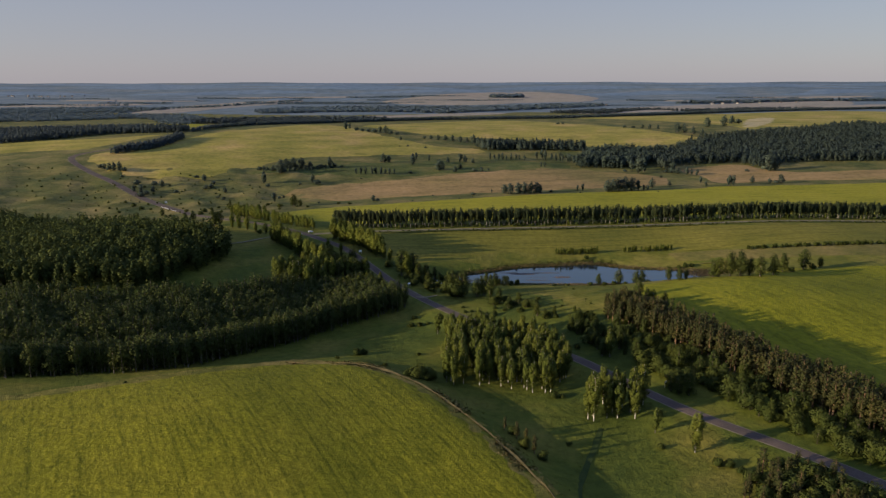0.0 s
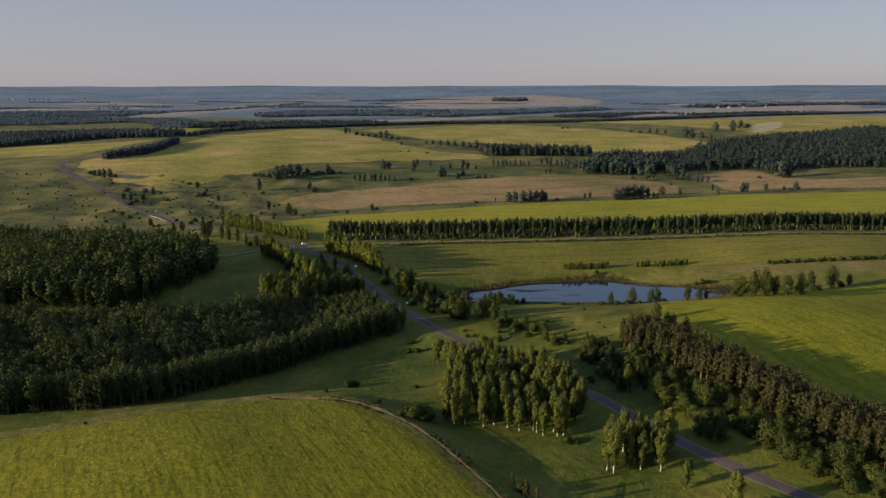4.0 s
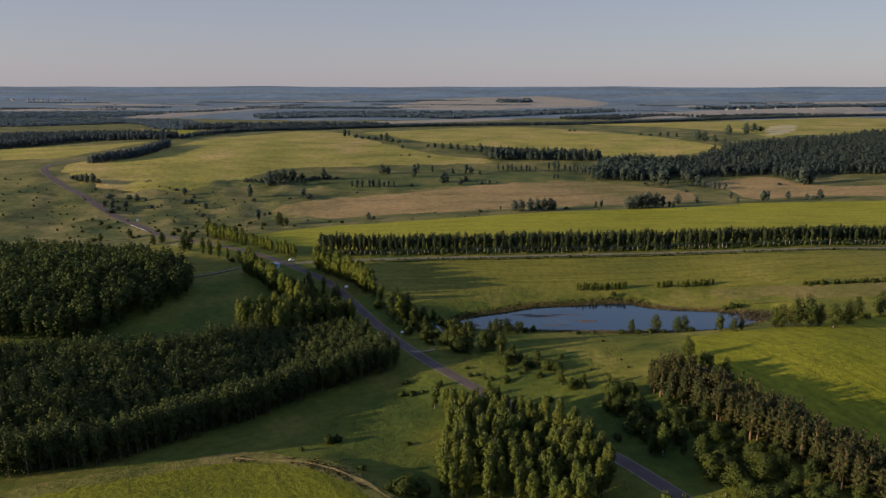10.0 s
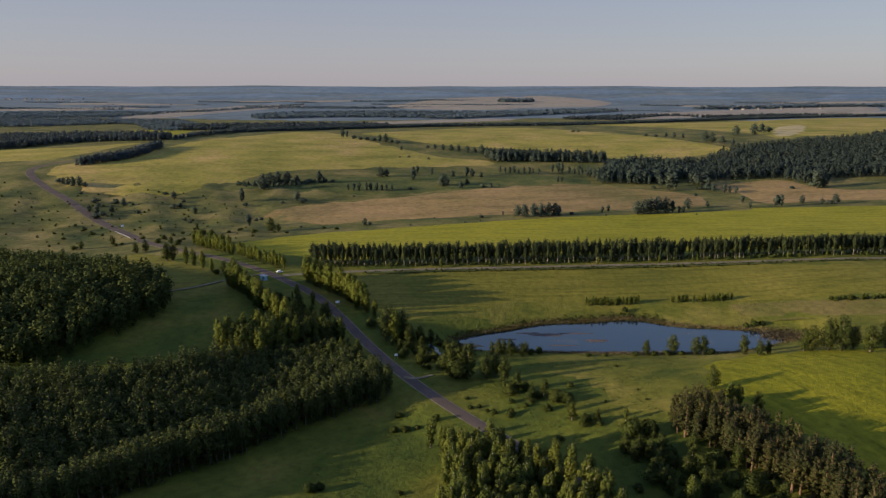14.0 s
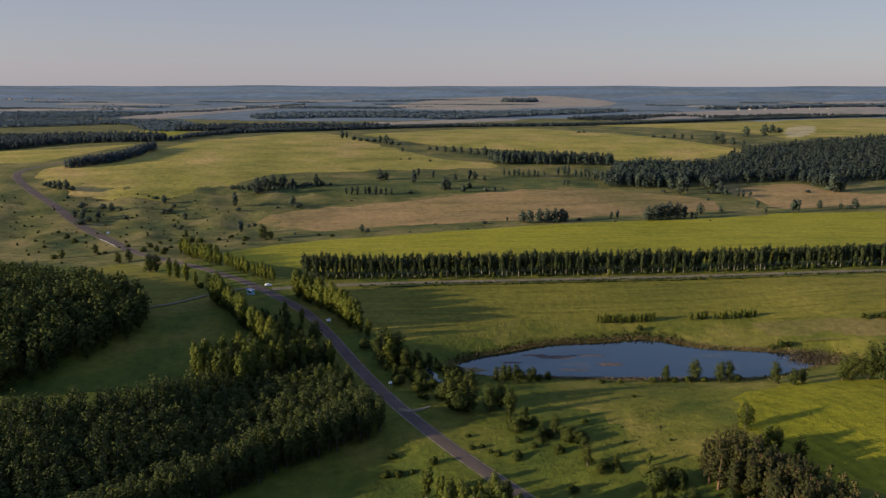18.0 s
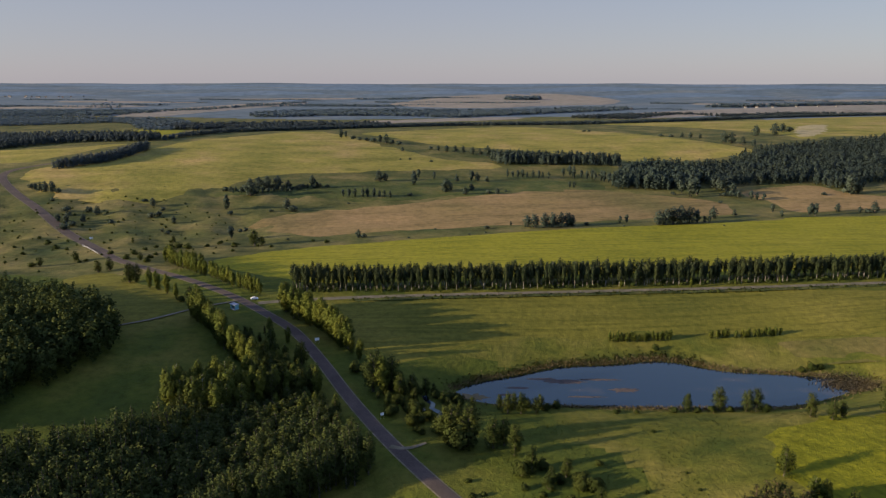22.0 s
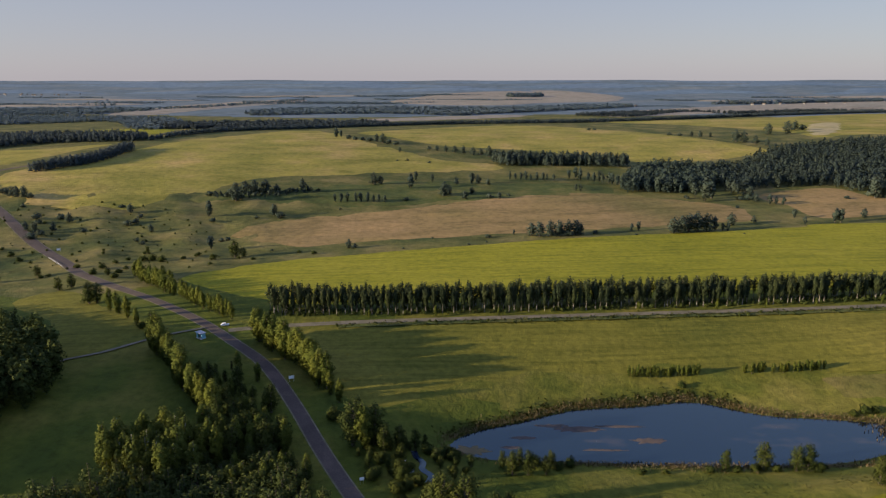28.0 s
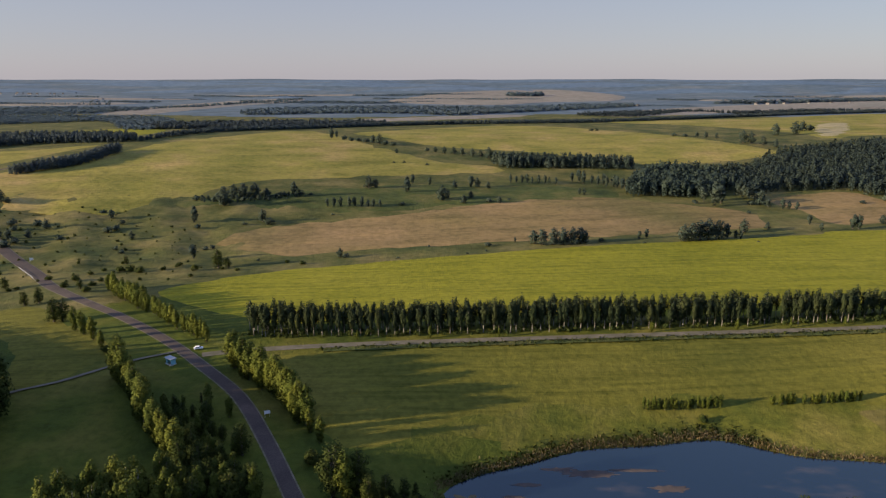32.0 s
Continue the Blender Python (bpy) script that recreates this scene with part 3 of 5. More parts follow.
def tree_arrays(kind, seed, n, size):
    """Trunk-and-limbs arrays and leaf arrays of one tree about 10 m high."""
    rng = np.random.default_rng(seed)
    H = 10.0
    lean = rng.normal(0, 0.25, 2)
    wood, lumps = [], []
    stem = [(lean[0] * t * t, lean[1] * t * t, H * t) for t in (0, 0.15, 0.35, 0.6, 0.85, 0.97)]
    fine = n > 700
    if kind in ("birch", "belt", "poplar"):
        low, wide, peak = {"birch": (0.12, 2.05, 0.55), "belt": (0.30, 1.55, 0.55), "poplar": (0.06, 1.95, 0.45)}[kind]
        wood.append(tube(stem, [0.17, 0.15, 0.12, 0.08, 0.05, 0.02], 5))
        count = 46 if fine else 20
        for i in range(count):
            u = (i + 0.5) / count
            t = low + (0.94 - low) * u
            a = i * 2.4 + rng.normal(0, 0.5)
            # widest at the peak, drawn in to a blunt tip above
            w = wide * (0.45 + 0.55 * min(1, u / peak)) * (1 - max(0, (u - peak) / (1 - peak)) ** 2.0 * 0.66) * rng.uniform(0.75, 1.2)
            out = 0.62 * rng.random() ** 0.4
            x, y, z = lean[0] * t * t + out * w * math.cos(a), lean[1] * t * t + out * w * math.sin(a), H * t
            lumps.append((x, y, z, (0.27 if fine else 0.38) * w + 0.16, (0.62 if fine else 0.8) + 0.45 * rng.random()))
            if i % (6 if fine else 5) == 0:
                wood.append(tube([(lean[0] * t * t, lean[1] * t * t, max(0.3, z - 1.0)), (x * 0.6, y * 0.6, z - 0.3), (x * 1.2, y * 1.2, z + 0.3)], [0.06, 0.04, 0.015], 3))
    elif kind == "round":
        wood.append(tube(stem[:5], [0.30, 0.26, 0.20, 0.12, 0.05]))
        count = 34 if fine else 20
        for i in range(count):
            a = i * 2.4 + rng.normal(0, 0.4)
            u = (i + 0.5) / count
            t = 0.10 + 0.82 * u
            w = 2.9 * math.sin(math.pi * (0.25 + 0.66 * u)) ** 0.7 * rng.uniform(0.7, 1.15)
            out = 0.60 * rng.random() ** 0.35
            x, y, z = out * w * math.cos(a), out * w * math.sin(a), H * t
            lumps.append((x, y, z, (0.30 if fine else 0.42) * w + 0.25 * rng.random() + 0.1, 0.85 + 0.3 * rng.random()))
            if i % 3 == 0:
                wood.append(tube([(0, 0, max(1.2, z - 2.4)), (x * 0.6, y * 0.6, z - 0.7), (x, y, z)], [0.11, 0.07, 0.02], 3))
    elif kind == "pine":
        wood.append(tube(stem, [0.24, 0.21, 0.18, 0.13, 0.07, 0.03]))
        for i in range(44):
            t = 0.22 + 0.75 * i / 43
            a = i * 2.4 + rng.normal(0, 0.4)
            w = 1.35 * (1.05 - t) ** 0.35 * rng.uniform(0.6, 1.15) + 0.15
            out = rng.uniform(0.3, 1.0)
            x, y, z = out * w * math.cos(a), out * w * math.sin(a), H * t
            lumps.append((x, y, z, 0.38 * w, 0.36 + 0.2 * rng.random()))
            if i % 2 == 0:
                wood.append(tube([(0, 0, z - 0.2), (x, y, z)], [0.06, 0.02], 4))
    elif kind == "bush":
        for i in range(7):
            a = i * 2.4 + rng.normal(0, 0.4)
            w = 2.6 * rng.random() ** 0.6
            z = 2.0 + 5.0 * rng.random() * (1 - w / 5)
            x, y = w * math.cos(a), w * math.sin(a)
            lumps.append((x, y, z, 2.0 + rng.random(), 2.0 + rng.random()))
            wood.append(tube([(0.1 * x, 0.1 * y, 0), (0.6 * x, 0.6 * y, 0.6 * z), (x, y, z)], [0.22, 0.16, 0.06], 4))
    lv = leaf_cloud(rng, lumps, n, size, H * 0.5)
    lv[0][:, 2] = np.maximum(lv[0][:, 2], 0.12)
    return joined(wood), lv


PROTO = {}
LOOKS = {"birch": (M_BARK, M_BIRCH), "belt": (M_BELTBARK, M_BELTLEAF), "poplar": (M_DARKBARK, M_POPLAR), "round": (M_DARKBARK, M_BUSH), "pine": (M_PINEBARK, M_PINE), "bush": (M_DARKBARK, M_BUSH)}
NAMES = {"birch": "birch_tree", "belt": "birch_tree", "poplar": "poplar_tree", "round": "leafy_tree", "pine": "pine_tree", "bush": "bush"}
TREE_LABEL = {"belt": "slender birch of a tree belt", "birch": "birch tree with pale trunk and drooping green crown", "poplar": "narrow upright leafy tree with yellow-green crown",
              "round": "broad leafy tree with rounded crown", "pine": "pine with reddish trunk and brownish-green needles", "bush": "low leafy green bush"}


def proto(kind, far):
    """Meshes for some variants of a kind of tree, near or far."""
    key = (kind, far)
    if key not in PROTO:
        n, size = {0: (1350, 0.205), 1: (800, 0.26), 2: (300, 0.50)}[far]
        if kind == "pine":
            n, size = 1300, 0.15
        if kind == "bush":
            n, size = {0: (850, 0.42), 1: (320, 0.66), 2: (100, 1.05)}[far]
        PROTO[key] = []
        for s in range(5 if far < 2 else 3):
            wood, leaf = tree_arrays(kind, 100 * s + len(kind), n, size)
            bm_, lm_ = LOOKS[kind]
            if far and kind != "belt":
                bm_ = M_DARKBARK
                # the farthest trees wear leaves with haze in their colour
                lm_ = M_HAZELEAF if far == 2 else M_FOREST if kind == 'birch' else lm_
            PROTO[key].append((mesh_from("trunk", *wood, bm_, True), mesh_from("crown", leaf[0], leaf[1], lm_, False, leaf[2])))
    return PROTO[key]


trng = random.Random(5)


def tree(kind, x, y, h, far=0, wide=1.0, group="", label="", z=None):
    """One tree as a thing: an Empty at its foot, trunk and crown."""
    wood, leaf = trng.choice(proto(kind, far))
    e = new(NAMES[kind])
    s = h / 10.0
    z = h1(x, y) if z is None else z
    e.matrix_basis = Matrix.LocRotScale((x, y, z - 0.1), Euler((0, 0, trng.uniform(0, 6.28))), (s * wide, s * wide, s))
    child("trunk" if kind != "bush" else "stem", wood, e)
    child("crown", leaf, e)
    return tagged(e, label or TREE_LABEL[kind], "bush" if kind == "bush" else "tree", group)


def row_of(kind, line, gap, h, jitter=1.0, far=0, wide=1.0, group="", label="", skip=0.0):
    """Trees along a line."""
    p = spline(line, False, gap)
    for q in p:
        if trng.random() >= skip:
            tree(kind, q[0] + trng.uniform(-jitter, jitter), q[1] + trng.uniform(-jitter, jitter), h * trng.uniform(0.8, 1.15), far, wide * trng.uniform(0.85, 1.2), group, label)


def scatter(poly, gap, seed):
    """Places about gap metres apart, unevenly, inside an outline."""
    rng = np.random.default_rng(seed)
    edge = spline(poly, True, 10)
    lo, hi = edge.min(0), edge.max(0)
    X, Y = np.meshgrid(np.arange(lo[0], hi[0], gap), np.arange(lo[1], hi[1], gap))
    X = X.ravel() + rng.uniform(-0.42, 0.42, X.size) * gap
    Y = Y.ravel() + rng.uniform(-0.42, 0.42, Y.size) * gap
    k = inside(edge, X, Y)
    return X[k], Y[k], rng


def forest(name, poly, gap, h, kinds, n, size, leaf_mat, label, seed, trunks=True, bark_mat=M_DARKBARK, even=0.2, wide=1.0, canopy=0.0, tall=None):
    """A wood whose trees nobody could count: one thing of trunks and crowns."""
    X, Y, rng = scatter(poly, gap, seed)
    Z = height(X, Y)
    lift = tall(X, Y) if tall else np.ones(len(X))
    src = [tree_arrays(kinds[i % len(kinds)], seed * 7 + i, n, size) for i in range(7)]
    e = tagged(new(name), label, "forest", kind="stuff")
    for which, pname, mat in ((0, "trunks", bark_mat), (1, "crowns", leaf_mat)):
        if which == 0 and not trunks:
            continue
        pieces, normals = [], []
        r2 = np.random.default_rng(seed + 1)
        for x, y, z, grow in zip(X, Y, Z, lift):
            v, f, *nv_ = src[r2.integers(7)][which]
            a, s, w = r2.uniform(0, 6.28), grow * h / 10 * r2.uniform(1 - even, 1 + even * 0.8), wide * r2.uniform(0.85, 1.2) / grow
            ca, sa = math.cos(a), math.sin(a)
            pieces.append((np.stack([(v[:, 0] * ca - v[:, 1] * sa) * s * w + x, (v[:, 0] * sa + v[:, 1] * ca) * s * w + y, v[:, 2] * s + z - 0.2], 1), f))
            if nv_:
                q = nv_[0] * (1 - canopy) + np.array([0, 0, canopy])
                q /= np.linalg.norm(q, axis=1)[:, None] + 1e-6
                normals.append(np.stack([q[:, 0] * ca - q[:, 1] * sa, q[:, 0] * sa + q[:, 1] * ca, q[:, 2]], 1))
        vv, ff = joined(pieces)
        child(pname, mesh_from(pname, vv, ff, mat, False, np.concatenate(normals) if normals else None), e)
    return e

# ---------------------------------------------------------------- woods
FRONT = [(-250, 216), (-180, 221), (-119, 234), (-103, 238), (-88, 247), (-78, 262), (-62, 279), (-45, 298), (-30, 309), (-17, 320)]


def swell(x, y):
    """Older and younger patches of a wood."""
    return 1 + 0.09 * np.sin(x / 8.0 + 1.3 * np.sin(y / 15)) * np.sin(y / 10.5 + 0.8) + 0.05 * np.sin(x / 3.7 + y / 5.1)


def behind_front(x, y):
    """Younger growth in a strip behind the tall front row, and over the narrow tip of the wood."""
    d, _ = line_distance(FRONT_LINE, x, y)
    return swell(x, y) * np.minimum(0.60 + 0.40 * smooth((d - 15) / 20), 1 - 0.45 * smooth((x + 95) / 30))


FRONT_LINE = np.array(FRONT, float)
forest("birch_forest", [(x - 4, y + 6) for x, y in FRONT] + [(-24, 337), (-33, 350), (-47, 357), (-58, 352), (-66, 353), (-76, 350), (-84, 340), (-100, 326), (-125, 316), (-180, 306), (-250, 302)],
       3.3, 13.4, ("birch", "poplar", "birch", "round"), 260, 0.28, M_FOREST, "dense dark mixed birch forest", 31, wide=1.0, even=0.10, tall=behind_front)
forest("forest_edge", FRONT + [(x - 6, y + 8) for x, y in reversed(FRONT)], 2.8, 12.6, ("poplar", "poplar", "birch"), 360, 0.25, M_FOREST, "tall dark trees at the forest's edge", 40, wide=1.05, even=0.12)
forest("birch_forest", [(-160, 328), (-141, 334), (-131, 354), (-121, 384), (-124, 399), (-142, 424), (-167, 435), (-207, 460), (-259, 482), (-360, 505), (-360, 330)], 4.0, 15,
       ("birch", "poplar", "birch"), 150, 0.41, M_FOREST, "dense forest beyond a grassy clearing", 32, False, even=0.12, tall=swell)
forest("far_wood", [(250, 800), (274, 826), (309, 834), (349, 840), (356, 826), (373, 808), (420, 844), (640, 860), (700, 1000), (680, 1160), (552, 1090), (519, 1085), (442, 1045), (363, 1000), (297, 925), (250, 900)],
       6.0, 13, ("birch", "poplar", "round"), 80, 0.68, M_HAZELEAF, "dark wood on the far slope", 33, False, even=0.15, canopy=0.55)
forest("far_wood", [(153, 815), (185, 810), (227, 812), (246, 840), (252, 895), (224, 915), (188, 895), (165, 850)], 5, 14, ("birch", "poplar", "round"), 110, 0.60, M_HAZELEAF, "dark wood at the edge of the fallow field", 34, False, canopy=0.2)
forest("far_wood", [(48, 926), (100, 928), (147, 929), (186, 928), (186, 942), (147, 952), (100, 952), (48, 948)], 5, 13.5, ("birch", "round"), 110, 0.62, M_HAZELEAF, "narrow dark wood under the upper field", 35, False, even=0.12, canopy=0.3)
forest("shelter_belt", [(-381, 818), (-372, 820), (-342, 862), (-340, 940), (-350, 942), (-352, 880), (-364, 850)], 3.6, 11, ("round",), 110, 0.62, M_HAZECREST, "clipped dark shelter belt across the pasture", 36, False, even=0.08, canopy=0.3)
forest("far_wood", [(-600, 940), (-527, 968), (-492, 1000), (-451, 1015), (-375, 1022), (-372, 1050), (-460, 1075), (-700, 1060)], 5, 10.5, ("birch", "round"), 90, 0.7, M_HAZECREST, "brownish wood behind the tan field", 37, False, canopy=0.4)
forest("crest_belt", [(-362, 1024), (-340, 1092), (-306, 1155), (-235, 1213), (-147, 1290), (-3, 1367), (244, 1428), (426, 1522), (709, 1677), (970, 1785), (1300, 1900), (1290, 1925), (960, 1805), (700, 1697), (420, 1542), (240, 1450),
                      (-8, 1390), (-155, 1312), (-245, 1235), (-318, 1172), (-352, 1100)], 4.6, 6.6, ("round",), 50, 1.05, M_HAZECREST, "long dark tree belt along the hill crest", 38, False, even=0.10, wide=1.35, canopy=0.45)
for k, (poly, gap, hh) in enumerate((
        ([(-430, 1225), (-316, 1228), (-211, 1262), (-100, 1345), (-200, 1400), (-440, 1330)], 10, 9.5),
        ([(-950, 1330), (-728, 1345), (-607, 1431), (-456, 1200), (-420, 1260), (-560, 1540), (-950, 1560)], 12, 8),
        ([(262, 1630), (357, 1614), (515, 1765), (608, 1700), (791, 1792), (950, 1775), (950, 1810), (780, 1830), (600, 1740), (500, 1800), (262, 1670)], 11, 9),
        ([(-420, 1640), (-260, 1700), (-100, 1700), (0, 1640), (120, 1740), (440, 2040), (420, 2150), (100, 1960), (-150, 1980), (-420, 1850)], 15, 11),
        ([(-1100, 1640), (-842, 1650), (-718, 1760), (-740, 1900), (-1100, 1900)], 17, 10),
        ([(744, 2240), (950, 2280), (1322, 2455), (1700, 2560), (1690, 2600), (1300, 2500), (940, 2320), (740, 2270)], 17, 15),
        ([(205, 2894), (309, 2894), (330, 2960), (200, 2960)], 16, 20),
        ([(-750, 1830), (-700, 1900), (-627, 2040), (-518, 2560), (-530, 2570), (-645, 2045), (-720, 1910)], 14, 10))):
    forest("distant_wood", poly, gap * 0.8, hh * 0.8, ("round",), 50, 1.2, M_HAZECREST if k < 1 or k == 2 else M_HAZETREE, "wood in the distance, leaves tinted blue for haze", 60 + k, False, even=0.25, wide=1.7, canopy=0.85)
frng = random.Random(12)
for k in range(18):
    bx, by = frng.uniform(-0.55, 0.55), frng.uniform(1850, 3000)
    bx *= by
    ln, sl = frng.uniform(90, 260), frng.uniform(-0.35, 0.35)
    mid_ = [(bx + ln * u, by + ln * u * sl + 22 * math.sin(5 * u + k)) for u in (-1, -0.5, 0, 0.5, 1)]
    forest("distant_tree_line", mid_ + [(x, y + 14 + 16 * frng.random()) for x, y in reversed(mid_)], 8, frng.uniform(3.5, 6.5), ("round",), 40, 1.2, M_HAZETREE, "tree line between far fields, tinted blue for haze", 80 + k, False, even=0.4, wide=1.5, canopy=0.85)
# tree belt along the lane: the front row tree by tree, the rest as a mass
BELT = [(-71, 469), (-15, 472), (52, 480), (121, 488), (197, 495), (330, 513), (440, 522)]
row_of("belt", BELT, 3.1, 11.3, 1.0, 1, 0.95, "trees of the belt", "slender birch of the tree belt beside the lane", 0.08)
forest("tree_belt", [(x, y + 2.5) for x, y in BELT] + [(x, y + 11) for x, y in reversed(BELT)], 3.0, 11.4, ("belt", "belt", "birch"), 230, 0.34, M_BELTLEAF, "dense birch belt behind the lane", 39, True, M_BELTBARK, 0.12)
forest("belt_undergrowth", [(x, y - 1.6) for x, y in BELT] + [(x, y + 5) for x, y in reversed(BELT)], 2.6, 2.6, ("bush",), 60, 1.1, M_FOREST, "leafy undergrowth at the foot of the belt", 50, False, even=0.5)

# rows along the country road
row_of("poplar", [(-105, 430), (-92, 412), (-79, 395), (-66, 381)], 2.5, 13.5, 1.5, 0, 1.3, "roadside trees", "upright yellow-green tree in a roadside row")
row_of("poplar", [(-69, 440), (-57, 428), (-46, 416), (-37, 403)], 2.0, 13.2, 1.4, 0, 1.4, "roadside trees", "upright yellow-green tree in a roadside row")
row_of("poplar", [(-165, 547), (-144, 521), (-126, 502)], 2.7, 10.5, 1.2, 1, 1.2, "roadside trees", "upright yellow-green tree in a roadside row")
row_of("poplar", [(-121, 498), (-103, 477), (-87, 463)], 3.0, 8.5, 1.0, 1, 1.2, "roadside trees", "small upright tree in a roadside row")
row_of("birch", [(57, 857), (77, 857), (98, 854)], 5, 8, 0.9, 2, 1.1, "hedgerow trees", "small dark tree in a hedgerow")
row_of("birch", [(-92, 751), (-71, 752), (-52, 754)], 4.5, 8, 1.2, 2, 1.2, "hedgerow trees", "small dark tree in a hedgerow")
row_of("birch", [(116, 870), (136, 856), (160, 838)], 5, 11, 2.0, 2, 1.2, "hedgerow trees", "small dark tree in a hedgerow")
row_of("poplar", [(70, 425), (82, 426), (95, 427)], 1.15, 4.6, 0.45, 1, 1.15, "field hedge", "small dark upright tree of a field hedge")
row_of("poplar", [(111, 428), (127, 429), (142, 430)], 1.25, 4.1, 0.5, 1, 1.2, "field hedge", "small dark upright tree of a field hedge", 0.1)
row_of("bush", [(187, 423), (210, 421), (240, 421), (290, 425)], 2.8, 3.6, 0.7, 1, 1.0, "field hedge", "clipped dark hedge bush in the field", 0.15)

LS = [(-40, 459), (29, 466.5), (104, 475.5), (197, 483.5), (330, 499)]
forest("lane_scrub", LS + [(x, y - 3.2) for x, y in reversed(LS)], 3.6, 1.5, ("bush",), 120, 0.9, M_BUSH, "low scrub and rank growth in the ditch beside the lane", 49, False, even=0.6)
row_of("poplar", [(-30, 466.5), (52, 475), (121, 483), (197, 490), (330, 507)], 24.0, 5.0, 0.8, 1, 0.9, "lane saplings", "young tree in front of the tree belt", 0.3)

# groves
for poly, gap, s in (([(1, 222), (16, 223), (33, 213), (42, 226), (44, 240), (34, 254), (20, 266), (4, 276), (2, 250)], 3.6, 41), ([(43, 196), (48, 193), (57, 194), (64, 202), (60, 209), (47, 208)], 3.4, 42)):
    X, Y, r = scatter(poly, gap, s)
    for x, y in zip(X, Y):
        tree("birch", x, y, r.uniform(10.5, 14.8), 0, r.uniform(0.75, 1.0), "birches of the grove", "tall birch with white trunk in a small grove")
tree("birch", 61.4, 187.3, 8.4, 0, 1.0, "", "lone young birch with a white trunk beside the road")
tree("birch", 69.0, 176.0, 12.6, 0, 1.05, "", "lone birch with a white trunk beside the road")
PINES = [(70, 284), (79, 268), (92, 244), (106, 214), (122, 182), (150, 140)]
X, Y, r = scatter([(x - 3.5, y - 2) for x, y in PINES] + [(x + 3.5, y + 2) for x, y in reversed(PINES)], 2.5, 43)
for x, y in zip(X, Y):
    tree("pine", x, y, r.uniform(9.0, 12.2), 0, r.uniform(1.05, 1.45), "pines of the belt", "brown-tinged pine in a dense belt beside the crop")
forest("pine_belt", [(x + 3, y + 2) for x, y in PINES] + [(x + 9, y + 5) for x, y in reversed(PINES)], 2.7, 11.0, ("pine",), 480, 0.23, M_PINE,
       "dense brown-tinged pines along the crop", 51, True, M_PINEBARK, 0.15, 1.1)
X, Y, r = scatter([(48, 275), (60, 282), (72, 268), (86, 244), (100, 212), (118, 178), (136, 150), (124, 146), (104, 172), (90, 196), (80, 214), (70, 232), (58, 252)], 4.9, 44)
for x, y in zip(X, Y):
    if r.random() < 0.85:
        tree("bush" if r.random() < 0.4 else "round", x, y, r.uniform(3.5, 8.0), 0, r.uniform(1.0, 1.35), "scrub under the pines", "leafy scrub bush below the pine belt")


X, Y, r = scatter([(-84, 404), (-76, 414), (-68, 410), (-56, 392), (-43, 371), (-30, 350), (-40, 343), (-58, 349), (-66, 374)], 4.3, 45)
for x, y in zip(X, Y):
    tree("round" if r.random() < 0.6 else "poplar", x, y, (r.uniform(5.5, 8.0) if y < 361 else r.uniform(8, 12.5) if y < 385 else r.uniform(4, 8)), 0, r.uniform(1.0, 1.3), "roadside thicket", "dark leafy tree in a roadside thicket")
X, Y, r = scatter([(-21, 366), (-12, 377), (2, 377), (12, 372), (10, 352), (2, 341), (-8, 343), (-14, 354)], 4.0, 52)
for x, y in zip(X, Y):
    if abs(x + 2.5 - 0.2 * (365 - y)) > 2.2:
        tree("bush" if r.random() < 0.6 else "round", x, y, r.uniform(2.6, 5.5), 0, r.uniform(1.0, 1.3), "brook scrub", "dark leafy scrub along the brook below the road")
X, Y, r = scatter([(-86, 348), (-84, 360), (-77, 369), (-64, 371), (-58, 360), (-64, 349)], 3.4, 48)
for x, y in zip(X, Y):
    tree("poplar" if r.random() < 0.6 else "birch", x, y, r.uniform(11, 15.5), 0, r.uniform(0.95, 1.2), "forest tip trees", "tall sunlit tree at the tip of the forest")
forest("bank_scrub", [(-194, 753), (-170, 743), (-140, 762), (-112, 777), (-112, 785), (-150, 777), (-188, 764)], 4.5, 4.2, ("bush", "round"), 90, 0.9, M_HAZELEAF, "dense dark scrub on the bank of the dell", 53, False, even=0.5)
for poly, gap, hh, s in (([(-310, 700), (-250, 720), (-190, 700), (-150, 640), (-110, 600), (-150, 565), (-210, 560), (-290, 600), (-330, 640)], 13, 2.0, 46),
                         ([(-470, 640), (-330, 590), (-250, 530), (-225, 540), (-290, 610), (-380, 720), (-470, 760)], 16, 2.0, 47)):
    forest("valley_scrub", poly, gap, hh, ("bush",), 90, 1.1, M_BUSH, "scattered low scrub in the rough pasture", s, False, even=0.55)


def stand(places, where, group):
    """Single trees and bushes: kind, x, y, height."""
    words = {"round": "dark round-crowned leafy tree", "birch": "slender birch", "bush": "low green bush", "pine": "young brown-tinged pine", "poplar": "upright leafy tree"}
    grown = {"valley bushes": 1.3, "valley trees": 1.3, "pond trees": 1.22, "slope bushes": 1.15, "crop edge trees": 1.2}.get(group, 1.0)
    for kind, x, y, h in places:
        h *= grown
        tree(kind, x, y, h, 0 if y < 480 else 1 if y < 610 else 2, (1.5 if h < 3 or y > 500 else 1.15) if kind == "bush" else 1.2 if y < 480 else 1.4, group, words[kind] + " " + where)


